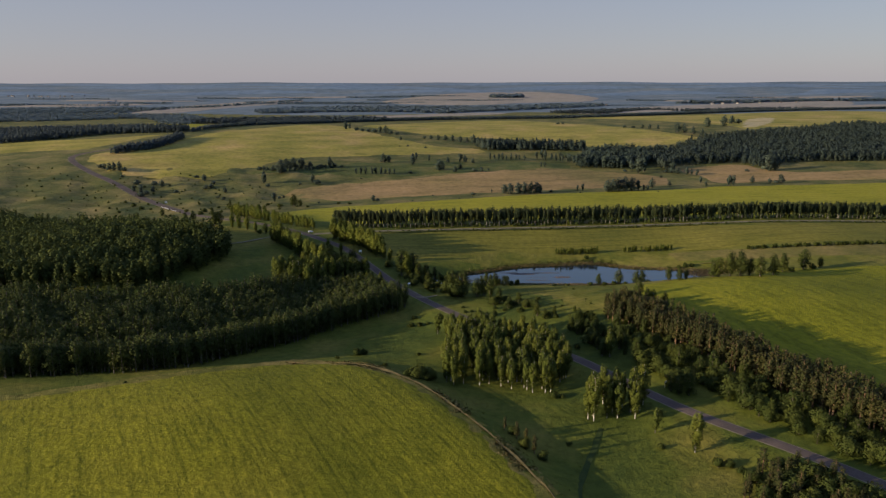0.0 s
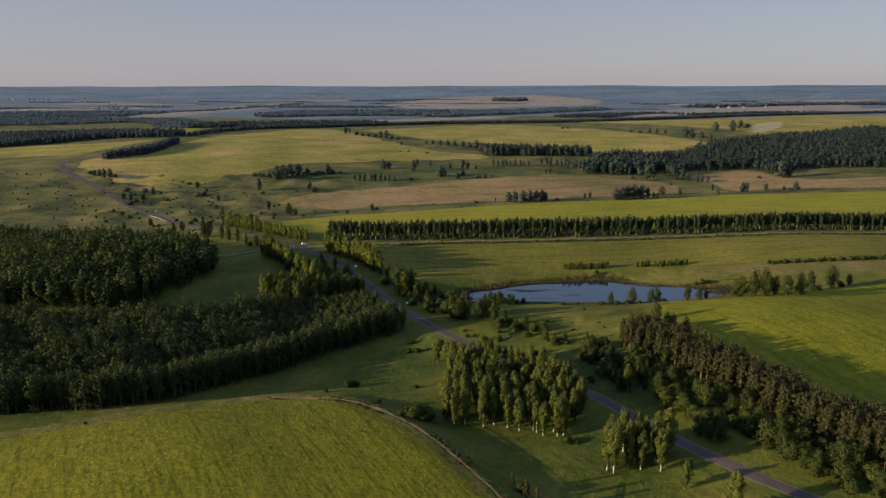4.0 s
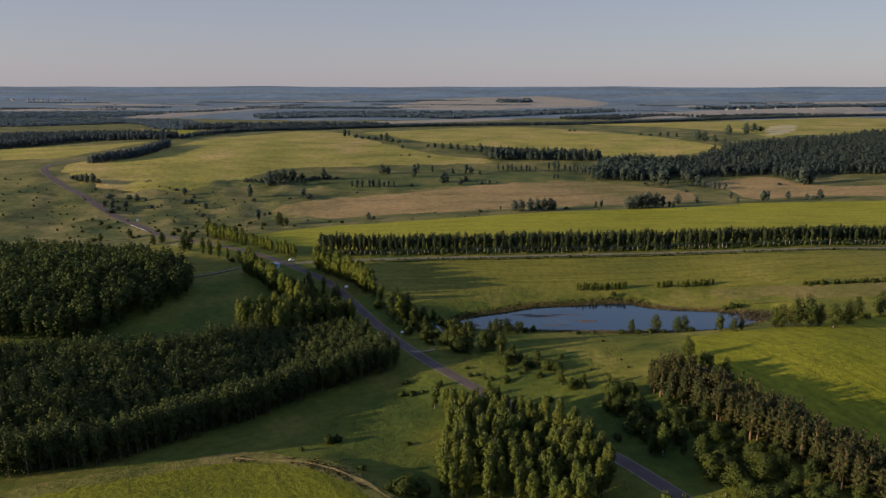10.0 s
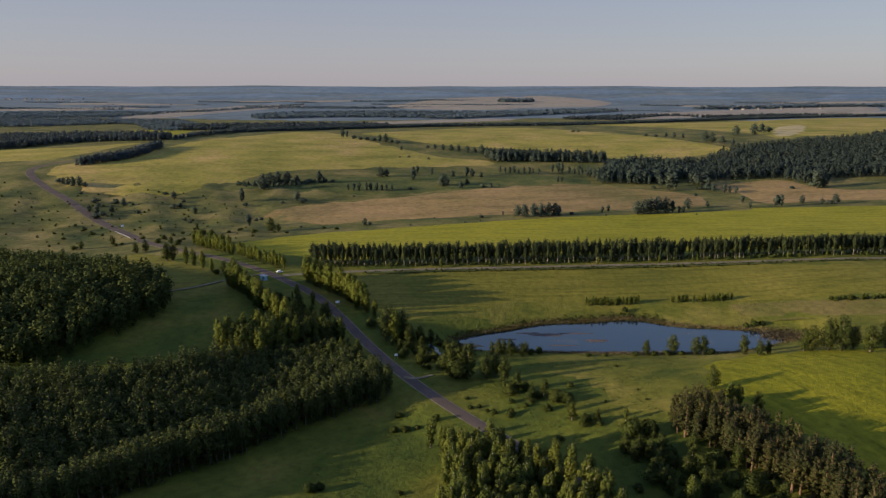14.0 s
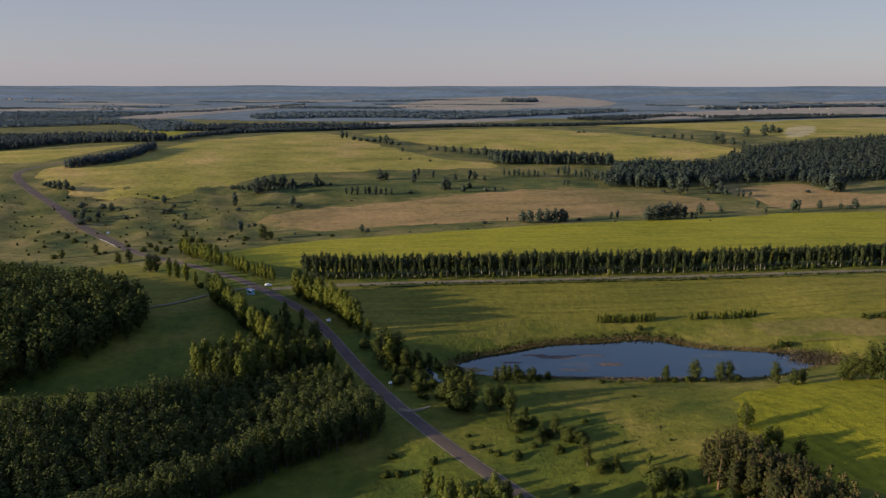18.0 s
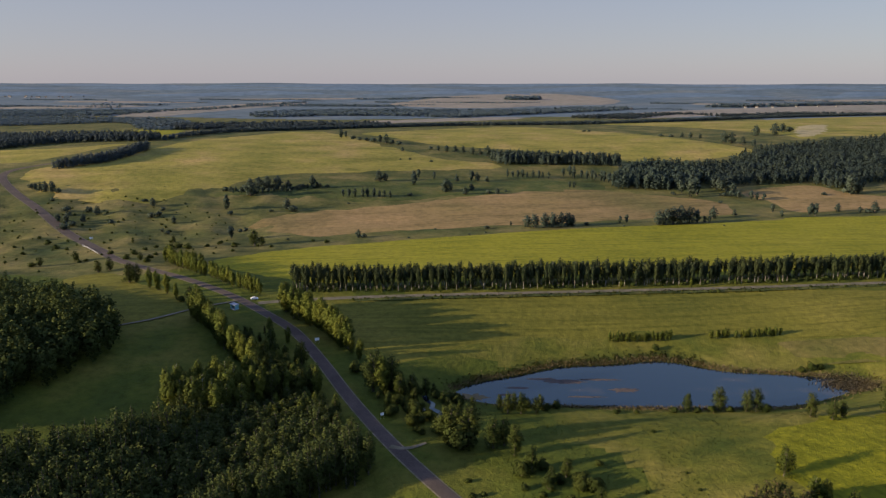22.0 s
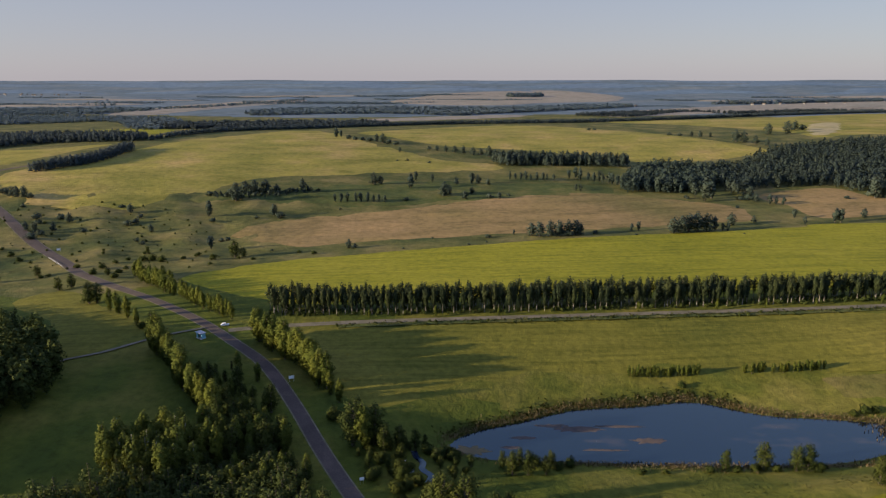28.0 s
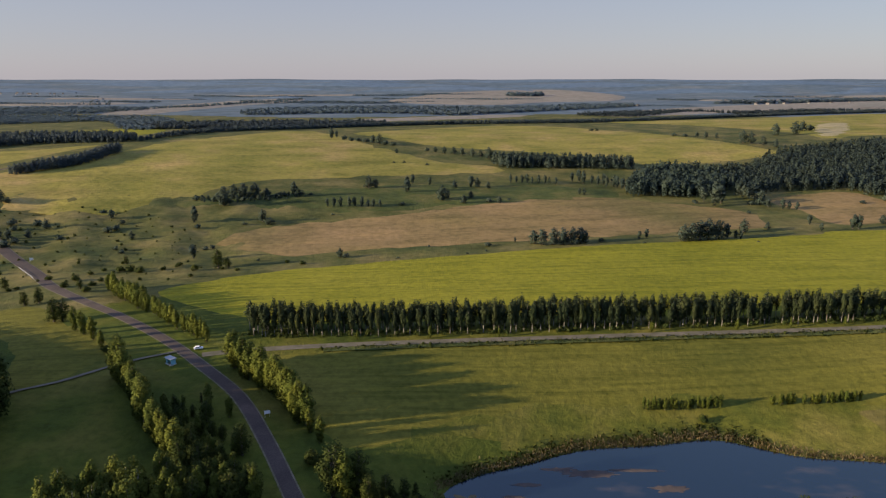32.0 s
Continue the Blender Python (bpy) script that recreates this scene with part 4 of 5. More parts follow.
stand([
    ("bush", -357.8, 739.9, 5.0), ("round", -351.0, 734.0, 6.0), ("round", -343.6, 729.1, 7.6), ("round", -337.9, 726.6, 8.2), ("round", -331.4, 724.9, 8.4), ("bush", -326.4, 722.9, 5.6),
    ("round", -170.6, 742.8, 13.8), ("round", -168.5, 762.0, 10.2), ("round", -161.5, 763.4, 11.2), ("round", -152.5, 767.2, 11.3),
    ("round", -143.9, 768.9, 7.7), ("bush", -195.9, 754.7, 4.5), ("birch", -177.4, 698.9, 11.0), ("bush", -171.0, 686.9, 3.6),
    ("round", -130.8, 705.8, 8.3), ("bush", -125.3, 701.5, 5.5), ("bush", -141.4, 696.0, 2.7), ("bush", -248.8, 711.9, 3.8),
    ("round", -237.3, 700.7, 6.4), ("bush", -226.3, 671.1, 4.8), ("bush", -222.8, 676.2, 4.4), ("bush", -224.7, 688.3, 3.6),
    ("round", -203.8, 657.3, 5.1)
], "on the grassy slope", "slope bushes")
stand([
    ("round", -284.5, 647.0, 5.0), ("round", -276.8, 644.1, 5.8), ("bush", -271.2, 629.9, 4.9), ("round", -269.3, 653.2, 5.1),
    ("bush", -270.3, 639.4, 4.1), ("bush", -247.2, 650.2, 3.4), ("bush", -278.1, 679.0, 4.4), ("round", -268.6, 672.7, 6.1),
    ("bush", -294.3, 676.7, 4.4), ("bush", -286.3, 665.7, 3.5), ("bush", -318.3, 700.6, 2.8), ("bush", -203.1, 632.8, 2.4),
    ("bush", -196.9, 627.3, 2.4), ("round", -184.7, 606.6, 4.6), ("bush", -174.8, 590.9, 3.7), ("bush", -167.4, 585.9, 3.7),
    ("bush", -179.7, 589.4, 3.0), ("bush", -188.9, 589.4, 2.2), ("bush", -155.9, 589.0, 2.2), ("bush", -149.6, 597.4, 2.3),
    ("bush", -138.1, 590.4, 3.0)
], "in the shallow valley", "valley bushes")
stand([
    ("birch", -148.4, 616.0, 7.1), ("bush", -149.8, 640.8, 2.5), ("bush", -146.8, 644.4, 2.5), ("round", -127.4, 597.5, 9.1),
    ("round", -121.9, 597.5, 5.3), ("bush", -263.5, 595.1, 3.0), ("bush", -253.1, 586.5, 3.0), ("bush", -279.2, 584.5, 1.8),
    ("bush", -273.9, 603.5, 1.9), ("bush", -264.3, 568.8, 2.1), ("round", -223.1, 554.2, 5.5), ("round", -238.6, 543.1, 4.7),
    ("bush", -242.9, 542.0, 3.0), ("bush", -192.8, 581.8, 2.2), ("bush", -194.2, 569.2, 3.2), ("bush", -192.7, 554.8, 3.1),
    ("bush", -108.7, 612.1, 1.6), ("bush", -114.4, 590.2, 1.9), ("bush", -90.9, 608.7, 1.9), ("bush", -80.8, 604.9, 2.3)
], "in the shallow valley", "valley trees")
stand([
    ("birch", -147.4, 1090.2, 13.8), ("birch", -142.7, 1098.4, 9.3), ("bush", -130.4, 1080.8, 6.8), ("bush", -120.2, 1070.7, 6.0),
    ("bush", -110.9, 1066.9, 6.0), ("bush", -101.8, 1063.2, 7.4), ("round", -92.7, 1059.7, 10.4), ("round", -84.6, 1050.6, 12.5),
    ("bush", -77.2, 1047.0, 7.3), ("bush", -67.3, 1039.1, 6.5), ("round", -58.4, 986.2, 6.1), ("bush", -46.2, 932.0, 3.2),
    ("bush", -56.6, 929.4, 2.6), ("bush", -22.3, 924.1, 3.2), ("bush", -26.1, 1011.0, 5.6), ("round", -17.0, 1004.4, 7.0),
    ("round", -6.8, 998.2, 8.3), ("round", 4.0, 996.3, 9.0), ("round", 13.3, 990.1, 9.6), ("round", 23.9, 984.3, 9.5), ("round", 33.0, 982.2, 8.8),
    ("round", 41.9, 972.5, 13.4), ("bush", 199.8, 1244.1, 5.3), ("bush", 207.6, 1244.6, 5.3)
], "along the hill hedgerow", "ridge trees")
stand([
    ("birch", -123.5, 777.0, 12.5), ("birch", -119.6, 777.7, 6.2), ("round", -67.9, 814.4, 12.0), ("round", -62.4, 817.9, 8.8),
    ("birch", -34.3, 806.3, 14.1), ("birch", -31.9, 838.9, 9.1), ("birch", -16.3, 834.1, 7.9), ("round", -4.4, 780.6, 13.5),
    ("round", 0.0, 787.9, 8.4), ("round", 13.7, 773.5, 7.7), ("round", 5.6, 827.6, 7.8), ("birch", 20.3, 832.5, 11.2), ("round", 25.8, 833.3, 9.0),
    ("round", 34.9, 829.5, 6.7), ("round", 19.5, 790.3, 7.4), ("bush", 34.4, 777.8, 5.2), ("round", 42.4, 776.2, 6.2), ("bush", 51.1, 786.5, 3.1),
    ("birch", 112.6, 812.8, 6.5), ("birch", 116.9, 813.2, 6.5), ("bush", -35.2, 762.0, 4.6), ("bush", -84.6, 729.3, 2.4)
], "in a grassy dell", "dell trees")
stand([
    ("round", -61.8, 621.3, 6.3), ("bush", -58.3, 621.2, 3.6), ("bush", 27.6, 646.7, 3.7), ("birch", 45.6, 655.8, 3.8), ("bush", -9.5, 647.1, 1.7),
    ("bush", 26.3, 632.9, 1.6), ("bush", -26.9, 617.8, 1.6), ("bush", 14.4, 626.0, 1.6), ("bush", 101.2, 656.5, 3.4), ("birch", 127.3, 665.4, 6.0),
    ("birch", 132.8, 667.7, 6.9), ("bush", 127.6, 652.6, 1.7), ("bush", 338.7, 787.6, 4.2), ("birch", 265.3, 767.5, 9.1),
    ("birch", 270.3, 767.6, 7.1), ("birch", 275.2, 765.4, 7.1), ("birch", 261.9, 716.3, 7.5), ("birch", 259.6, 694.0, 6.3),
    ("birch", 284.8, 701.5, 10.9), ("birch", 289.2, 701.6, 10.9), ("round", 316.2, 719.8, 7.5), ("round", 331.8, 715.5, 5.6),
    ("bush", 338.5, 715.5, 4.6), ("round", 343.4, 715.5, 10.2)
], "at the edge of the fallow field", "field trees")
stand([
    ("round", 57.4, 651.2, 9.6), ("round", 62.4, 648.9, 10.8), ("round", 69.3, 648.6, 11.6), ("round", 75.3, 648.5, 11.6),
    ("round", 81.6, 650.4, 11.7), ("round", 87.1, 652.4, 11.3), ("round", 90.7, 654.5, 8.4), ("round", 154.7, 660.0, 11.8),
    ("round", 159.7, 660.2, 12.7), ("round", 165.7, 662.6, 13.6), ("round", 172.6, 665.1, 14.5), ("round", 179.6, 667.7, 13.7),
    ("birch", 186.3, 670.2, 10.3), ("birch", 191.0, 668.3, 6.0), ("birch", 194.4, 668.5, 6.0), ("round", 204.0, 688.8, 9.8),
    ("round", 224.6, 698.9, 5.9), ("bush", 232.8, 752.0, 3.0), ("bush", 201.8, 658.1, 1.7)
], "of a dark clump beside the field", "clump trees")
stand([
    ("birch", 215.2, 777.6, 21.6), ("birch", 212.5, 794.8, 13.2), ("birch", 224.0, 787.9, 15.7), ("bush", 246.8, 783.9, 5.2),
    ("round", 254.4, 784.2, 13.5), ("round", 257.7, 777.0, 7.2), ("bush", 202.4, 786.8, 4.2), ("round", 364.7, 792.2, 21.0),
    ("round", 374.3, 796.9, 16.9), ("round", 437.8, 1186.4, 16.7), ("round", 473.0, 1206.6, 18.7), ("round", 502.5, 1249.2, 15.9),
    ("bush", 517.9, 1260.6, 10.7), ("bush", 296.8, 1172.2, 5.8), ("bush", 309.0, 1165.0, 5.7), ("round", 322.8, 1158.2, 8.1),
    ("round", 332.4, 1151.4, 8.9), ("round", 343.5, 1145.0, 8.0), ("round", 359.7, 1097.8, 16.8), ("round", 369.4, 1097.9, 15.3),
    ("round", 378.2, 1082.5, 12.0), ("round", 386.9, 1068.0, 10.4)
], "at the edge of the far wood", "wood edge trees")
stand([
    ("poplar", -68.9, 413.7, 7.9), ("pine", -71.3, 413.7, 4.1), ("poplar", -60.3, 406.5, 7.3), ("round", -50.8, 387.4, 10.4),
    ("round", -46.4, 363.9, 12.2), ("round", -44.2, 365.0, 10.5), ("poplar", -50.4, 363.8, 7.4), ("poplar", -34.3, 400.3, 8.8),
    ("poplar", -30.7, 395.3, 9.0), ("bush", -30.3, 384.6, 5.9), ("round", -22.6, 370.5, 16.1), ("poplar", -19.1, 369.3, 14.9),
    ("round", -16.4, 372.3, 13.6), ("round", -13.4, 368.6, 9.1), ("round", -9.2, 370.9, 8.0), ("round", -4.6, 372.6, 7.0),
    ("bush", -1.0, 371.6, 4.6), ("bush", 2.0, 369.2, 4.6)
], "beside the country road", "roadside trees")
stand([
    ("round", -193.3, 521.8, 7.8), ("round", -188.8, 525.9, 8.4), ("round", -161.2, 490.4, 11.3), ("round", -158.2, 491.7, 10.1),
    ("poplar", -144.3, 475.7, 10.7), ("poplar", -138.1, 470.6, 10.5), ("poplar", -130.8, 463.8, 10.3), ("poplar", -122.9, 454.5, 8.0),
    ("bush", -119.3, 450.9, 4.4), ("bush", -219.5, 550.8, 2.7), ("bush", -216.5, 553.3, 2.4), ("round", -182.4, 550.9, 5.4),
    ("bush", -176.0, 544.2, 4.1), ("bush", -209.4, 569.9, 3.2), ("round", -115.3, 451.0, 7.6), ("bush", -180.4, 558.5, 3.7),
    ("bush", -180.7, 568.3, 2.8)
], "near the road bend", "bridge trees")
stand([
    ("round", 4.2, 335.7, 11.6), ("round", 9.7, 335.9, 11.2), ("bush", 1.4, 344.3, 6.6), ("bush", 6.9, 334.0, 8.9), ("round", 16.8, 333.3, 8.5),
    ("round", 20.0, 334.9, 7.4), ("round", 22.7, 328.5, 8.3), ("round", 26.4, 318.0, 6.9), ("bush", 23.5, 316.6, 4.8), ("round", 30.5, 310.1, 5.0),
    ("bush", 29.6, 319.5, 3.5), ("round", 35.1, 314.4, 5.1), ("bush", 38.5, 310.2, 4.6), ("bush", 41.2, 306.2, 4.2), ("round", 40.8, 292.8, 5.3),
    ("bush", 32.9, 311.5, 3.3), ("round", 22.9, 360.3, 6.6), ("round", 27.3, 361.0, 6.6), ("round", 32.4, 361.5, 5.2), ("bush", 36.4, 365.8, 3.0),
    ("bush", -1.0, 299.4, 2.5), ("bush", -13.1, 305.3, 2.0), ("bush", -13.8, 295.8, 2.3), ("bush", -10.4, 295.7, 2.3), ("bush", -6.8, 296.5, 1.6), ("round", 20.5, 366, 4.6), ("round", 25.5, 367, 5.2), ("bush", 29.5, 367.5, 4.2), ("round", 34.5, 367.5, 4.6), ("bush", 40.0, 368, 3.2)
], "between road and pond", "pond trees")
stand([
    ("bush", 9.3, 314.9, 1.7), ("bush", 13.2, 308.0, 1.5), ("bush", 17.6, 302.9, 2.1), ("bush", 22.9, 300.7, 3.2), ("bush", 15.4, 304.7, 1.5),
    ("bush", 28.0, 305.5, 2.1), ("bush", 35.2, 301.1, 2.1), ("bush", 23.7, 309.6, 2.2), ("bush", 65.5, 341.7, 1.5), ("bush", 66.4, 364.3, 1.7),
    ("bush", 60.4, 365.0, 1.3), ("bush", 65.7, 311.7, 0.8), ("bush", 55.1, 314.1, 0.8), ("bush", 66.1, 302.7, 1.0), ("bush", 53.3, 303.4, 1.1),
    ("bush", 44.8, 320.1, 2.1), ("bush", 45.0, 289.9, 3.9), ("birch", 56.3, 289.3, 4.4), ("bush", 48.2, 288.0, 2.1), ("bush", -15.2, 353.5, 4.6), ("bush", -7.8, 356.6, 6.1), ("bush", -2.7, 352.3, 4.8)
], "in the rough meadow", "meadow bushes")
stand([
    ("round", 83.5, 365.9, 7.4), ("bush", 86.6, 365.6, 3.2), ("bush", 79.2, 365.4, 2.7), ("round", 94.8, 367.2, 9.4), ("bush", 91.5, 365.4, 3.2),
    ("bush", 98.1, 366.0, 3.2), ("round", 103.7, 366.3, 8.5), ("round", 106.7, 366.1, 8.9), ("bush", 109.6, 365.7, 4.2),
    ("round", 114.7, 347.1, 8.2), ("round", 118.4, 341.7, 6.6), ("round", 122.3, 343.7, 5.7), ("bush", 142.4, 402.3, 4.1),
    ("bush", 146.1, 402.4, 3.6), ("bush", 138.4, 401.2, 2.6), ("bush", 87.8, 419.8, 3.5), ("bush", 59.1, 363.4, 1.7)
], "on the pond shore", "shore trees")
stand([
    ("round", 136.6, 345.5, 9.5), ("round", 139.1, 344.5, 11.0), ("round", 144.9, 344.7, 13.5), ("round", 149.5, 343.7, 14.4),
    ("round", 155.6, 346.8, 10.1), ("round", 157.8, 339.8, 11.3), ("round", 168.6, 348.7, 11.6), ("round", 180.4, 362.9, 11.1),
    ("round", 194.7, 369.8, 12.4), ("round", 206.3, 374.4, 6.6), ("bush", 200.7, 371.6, 4.3), ("bush", 185.2, 362.7, 3.7)
], "at the head of the crop field", "field edge trees")
stand([
    ("round", 88.2, 306.5, 7.4), ("round", 80.1, 291.3, 6.8), ("birch", 87.8, 291.3, 7.4), ("birch", 90.5, 291.1, 6.5), ("round", 93.7, 286.0, 6.5),
    ("bush", 93.3, 283.4, 2.6), ("bush", 71.0, 279.2, 4.2)
], "casting long shadow over the crop", "crop edge trees")
stand([
    ("bush", 35.6, 281.3, 2.4), ("round", 43.4, 288.1, 5.1), ("round", 47.8, 289.5, 5.2), ("round", 41.3, 299.6, 5.4), ("bush", 38.1, 306.7, 5.3),
    ("bush", 29.7, 308.9, 4.5), ("bush", 34.1, 301.6, 3.3), ("bush", 22.5, 299.7, 2.6), ("bush", 10.2, 307.2, 2.0), ("round", 52.0, 271.9, 6.2),
    ("round", 55.1, 269.1, 6.8), ("round", 57.4, 266.4, 6.8), ("round", 61.0, 268.9, 6.8), ("bush", 51.0, 253.5, 3.2), ("round", 58.0, 251.2, 5.3),
    ("round", 58.7, 244.8, 6.2), ("birch", 61.0, 243.6, 10.2), ("round", 65.7, 248.5, 8.7), ("bush", 73.0, 261.5, 5.5), ("round", 69.3, 237.9, 9.6),
    ("bush", 69.7, 232.2, 8.0), ("bush", 75.0, 236.6, 6.6)
], "in scrub below the pines", "scrub")
stand([
    ("bush", 73.8, 228.1, 7.1), ("bush", 78.7, 229.7, 7.1), ("round", 80.5, 226.5, 9.0), ("bush", 80.3, 218.6, 6.6), ("round", 85.7, 221.3, 7.6),
    ("round", 73.6, 212.7, 7.3), ("round", 75.5, 210.1, 6.4), ("bush", 88.6, 216.6, 7.4), ("round", 90.8, 213.7, 8.4), ("bush", 90.2, 206.9, 8.1),
    ("round", 93.5, 205.4, 8.0)
], "in scrub below the pines", "scrub near")
stand([
    ("bush", 92.8, 197.0, 7.7), ("round", 91.5, 200.0, 7.6), ("bush", 95.1, 190.9, 5.6), ("bush", 97.2, 190.3, 4.9), ("round", 101.8, 190.0, 8.2),
    ("round", 105.2, 190.5, 8.2), ("bush", 100.8, 186.3, 6.5), ("round", 106.1, 180.0, 7.8), ("bush", 107.6, 177.3, 7.7),
    ("round", 112.6, 175.7, 7.7), ("round", 114.0, 183.6, 8.0), ("round", 78.4, 209.1, 8.3), ("bush", 77.5, 218.3, 7.1), ("bush", 75.3, 222.8, 6.5),
    ("round", 80.6, 233.3, 8.0), ("bush", 84.7, 215.4, 5.5)
], "in scrub beside the road", "verge scrub")
stand([
    ("pine", 79.2, 160.4, 5.9), ("pine", 84.9, 162.1, 6.3), ("pine", 87.6, 160.6, 7.1), ("pine", 91.7, 160.7, 5.7), ("pine", 94.4, 158.1, 5.0),
    ("bush", 72.6, 168.2, 3.5), ("bush", 75.5, 167.9, 3.0), ("bush", 77.3, 165.3, 2.6), ("bush", 65.1, 195.4, 3.0), ("bush", 60.8, 178.7, 1.9)
], "on the grassy verge", "corner pines")
X, Y, r = scatter([(72, 157), (84, 165), (96, 161), (104, 150), (92, 143), (76, 148)], 3.6, 54)
for x, y in zip(X, Y):
    tree("pine" if r.random() < 0.7 else "bush", x, y, r.uniform(4.5, 8.0), 0, r.uniform(1.1, 1.5), "corner pines", "young dark pine among low scrub on the verge")
stand([
    ("pine", 17.6, 185.6, 4.6), ("bush", 19.8, 184.2, 3.8), ("pine", 20.6, 181.1, 5.6), ("pine", 22.8, 178.0, 5.4), ("bush", 22.2, 175.6, 4.0), ("pine", 24.5, 173.1, 5.8), ("bush", 26.5, 170.5, 3.6), ("bush", 35.4, 180.7, 1.4),
    ("bush", -12.1, 224.3, 3.9), ("bush", -8.2, 224.3, 6.6), ("bush", -4.5, 224.9, 5.8), ("bush", -20.7, 237.3, 2.0), ("bush", -33.6, 260.8, 4.0),
    ("bush", -31.6, 262.3, 3.6), ("bush", -40.6, 254.4, 1.7), ("bush", -9.6, 258.8, 1.8), ("bush", 35.9, 212.5, 2.8), ("bush", 38.6, 212.4, 1.8),
    ("bush", -106.1, 219.3, 1.1), ("birch", -2.3, 284.1, 9.7), ("birch", 1.4, 279.8, 9.5)
], "beside the crop field", "crop bushes")

# ---------------------------------------------------------------- reeds, grass and the small things


def blades(name, places, hgt, wid, material, label, category, seed, rise=0.6):
    """Countless upright tufts as one thing; rise: how far they take light like the sward under them."""
    rng = np.random.default_rng(seed)
    n = len(places)
    a = rng.uniform(0, 6.28, n)
    s = rng.uniform(0.6, 1.3, n)
    d = np.stack([np.cos(a), np.sin(a), 0 * a], 1) * (wid * s)[:, None]
    up = np.stack([rng.normal(0, 0.3, n), rng.normal(0, 0.3, n), np.ones(n)], 1) * (hgt * s)[:, None]
    p = np.asarray(places)
    v = np.stack([p - d, p + d, p + 0.7 * d + up, p - 0.7 * d + up], 1).reshape(-1, 3)
    nrm = np.cross(d, up)
    nrm /= np.linalg.norm(nrm, axis=1)[:, None]
    nrm = nrm * (1 - rise) + np.array([0, 0, rise])
    nrm /= np.linalg.norm(nrm, axis=1)[:, None]
    return tagged(new(name, mesh_from(name, v, np.arange(4 * n).reshape(-1, 4), material, False, np.repeat(nrm, 4, 0))), label, category, kind="stuff")


rg = np.random.default_rng(77)
k = rg.integers(0, len(POND), 16000)
off = np.abs(rg.normal(0, 1.6, 16000)) + 0.15
mid = POND.mean(0)
dirn = POND[k] - mid
dirn /= np.linalg.norm(dirn, axis=1)[:, None]
rp = POND[k] + dirn * off[:, None] + rg.normal(0, 1.4, (16000, 2))
far_side = rp[:, 1] > 383
rp = rp[far_side | (rg.random(16000) < 0.3)]
rp = rp[~inside(POND, rp[:, 0], rp[:, 1])]
blades("reeds", np.c_[rp, height(rp[:, 0], rp[:, 1]) - 0.05], 0.7, 0.09, M_REED, "dry tan reeds fringing the pond", "reeds", 78, 0.6)

sk = rg.integers(0, len(POND), 22000)
sp = POND[sk] + (POND[sk] - mid) / np.linalg.norm(POND[sk] - mid, axis=1)[:, None] * np.abs(rg.normal(1.5, 3.2, (22000, 1))) + rg.normal(0, 1.0, (22000, 2))
sp = sp[(sp[:, 1] > 385) & (sp[:, 0] < 104) & ~inside(POND, sp[:, 0], sp[:, 1])]
blades("sedge", np.c_[sp, height(sp[:, 0], sp[:, 1]) - 0.05], 0.5, 0.2, M_SEDGE, "dark green sedge on the far shore of the pond", "sedge", 85, 0.9)
mx, my = rg.normal(152, 5.0, 3500), rg.normal(391, 3.6, 3500)
blades("reed_bed", np.c_[mx, my, np.maximum(height(mx, my), WATER) - 0.05], 0.5, 0.13, M_REED, "dry tan reed bed at the pond's end", "reeds", 82, 0.85)
px_, py_ = rg.uniform(20, 128, 3500), rg.normal(369.6, 0.9, 3500)
blades("shore_grass", np.c_[px_, py_, np.maximum(height(px_, py_), WATER) - 0.05], 0.4, 0.12, M_REED, "dry grass along the near shore", "grass", 83)
def mat_of(name, cx, cy, rx, ry, z, material, label, category, seed):
    """A flat patch with a frayed outline, a few centimetres thick."""
    ang = np.arange(72) * 2 * math.pi / 72
    fray = np.array([1 + 0.55 * noise.noise(Vector((3 * math.cos(a), 3 * math.sin(a), seed))) + 0.35 * noise.noise(Vector((9 * math.cos(a), 9 * math.sin(a), seed + 5.0))) for a in ang])
    ring = np.stack([cx + rx * fray * np.cos(ang), cy + ry * fray * np.sin(ang)], 1)
    v = np.concatenate([np.c_[ring, np.full(72, z - 0.04)], np.c_[cx + (ring[:, 0] - cx) * 0.9, cy + (ring[:, 1] - cy) * 0.9, np.full(72, z)], [[cx, cy, z + 0.02]]])
    i_ = np.arange(72)
    n_ = (i_ + 1) % 72
    f = np.concatenate([np.stack([i_, n_, 72 + n_], 1), np.stack([i_, 72 + n_, 72 + i_], 1), np.stack([72 + i_, 72 + n_, np.full(72, 144)], 1)])
    return tagged(new(name, mesh_from(name, v, f, material, True)), label, category, "pond weed")


for s_, (cx, cy, rx, ry) in enumerate(((46, 391, 7.5, 1.8), (38, 393, 5, 1.0), (67, 384, 5.0, 1.7), (60, 393, 7, 0.8), (28, 385, 4, 0.9), (24, 379, 3, 0.8), (52, 378, 6, 0.6))):
    mat_of("weed_mat", cx, cy, rx, ry, WATER + 0.05, M_WEED, "brown floating weed mat on the pond", "water weed", 11.0 * s_)
mat_of("mud_bank", 153, 391, 8, 5, WATER + 0.10, M_REED, "tan mud bank with dry reeds at the pond's end", "mud", 3.0)
mat_of("mud_bank", 12, 377, 5, 2.2, WATER + 0.06, M_REED, "pale mud margin at the pond's shallow end", "mud", 9.0)
M_TUFT = foliage("grass_tufts", (0.074, 0.084, 0.013), (0.130, 0.124, 0.024), 0.0)
tx, ty = rg.uniform(-40, 135, 60000), rg.uniform(150, 375, 60000)
dr, _ = line_distance(ROAD, tx, ty)
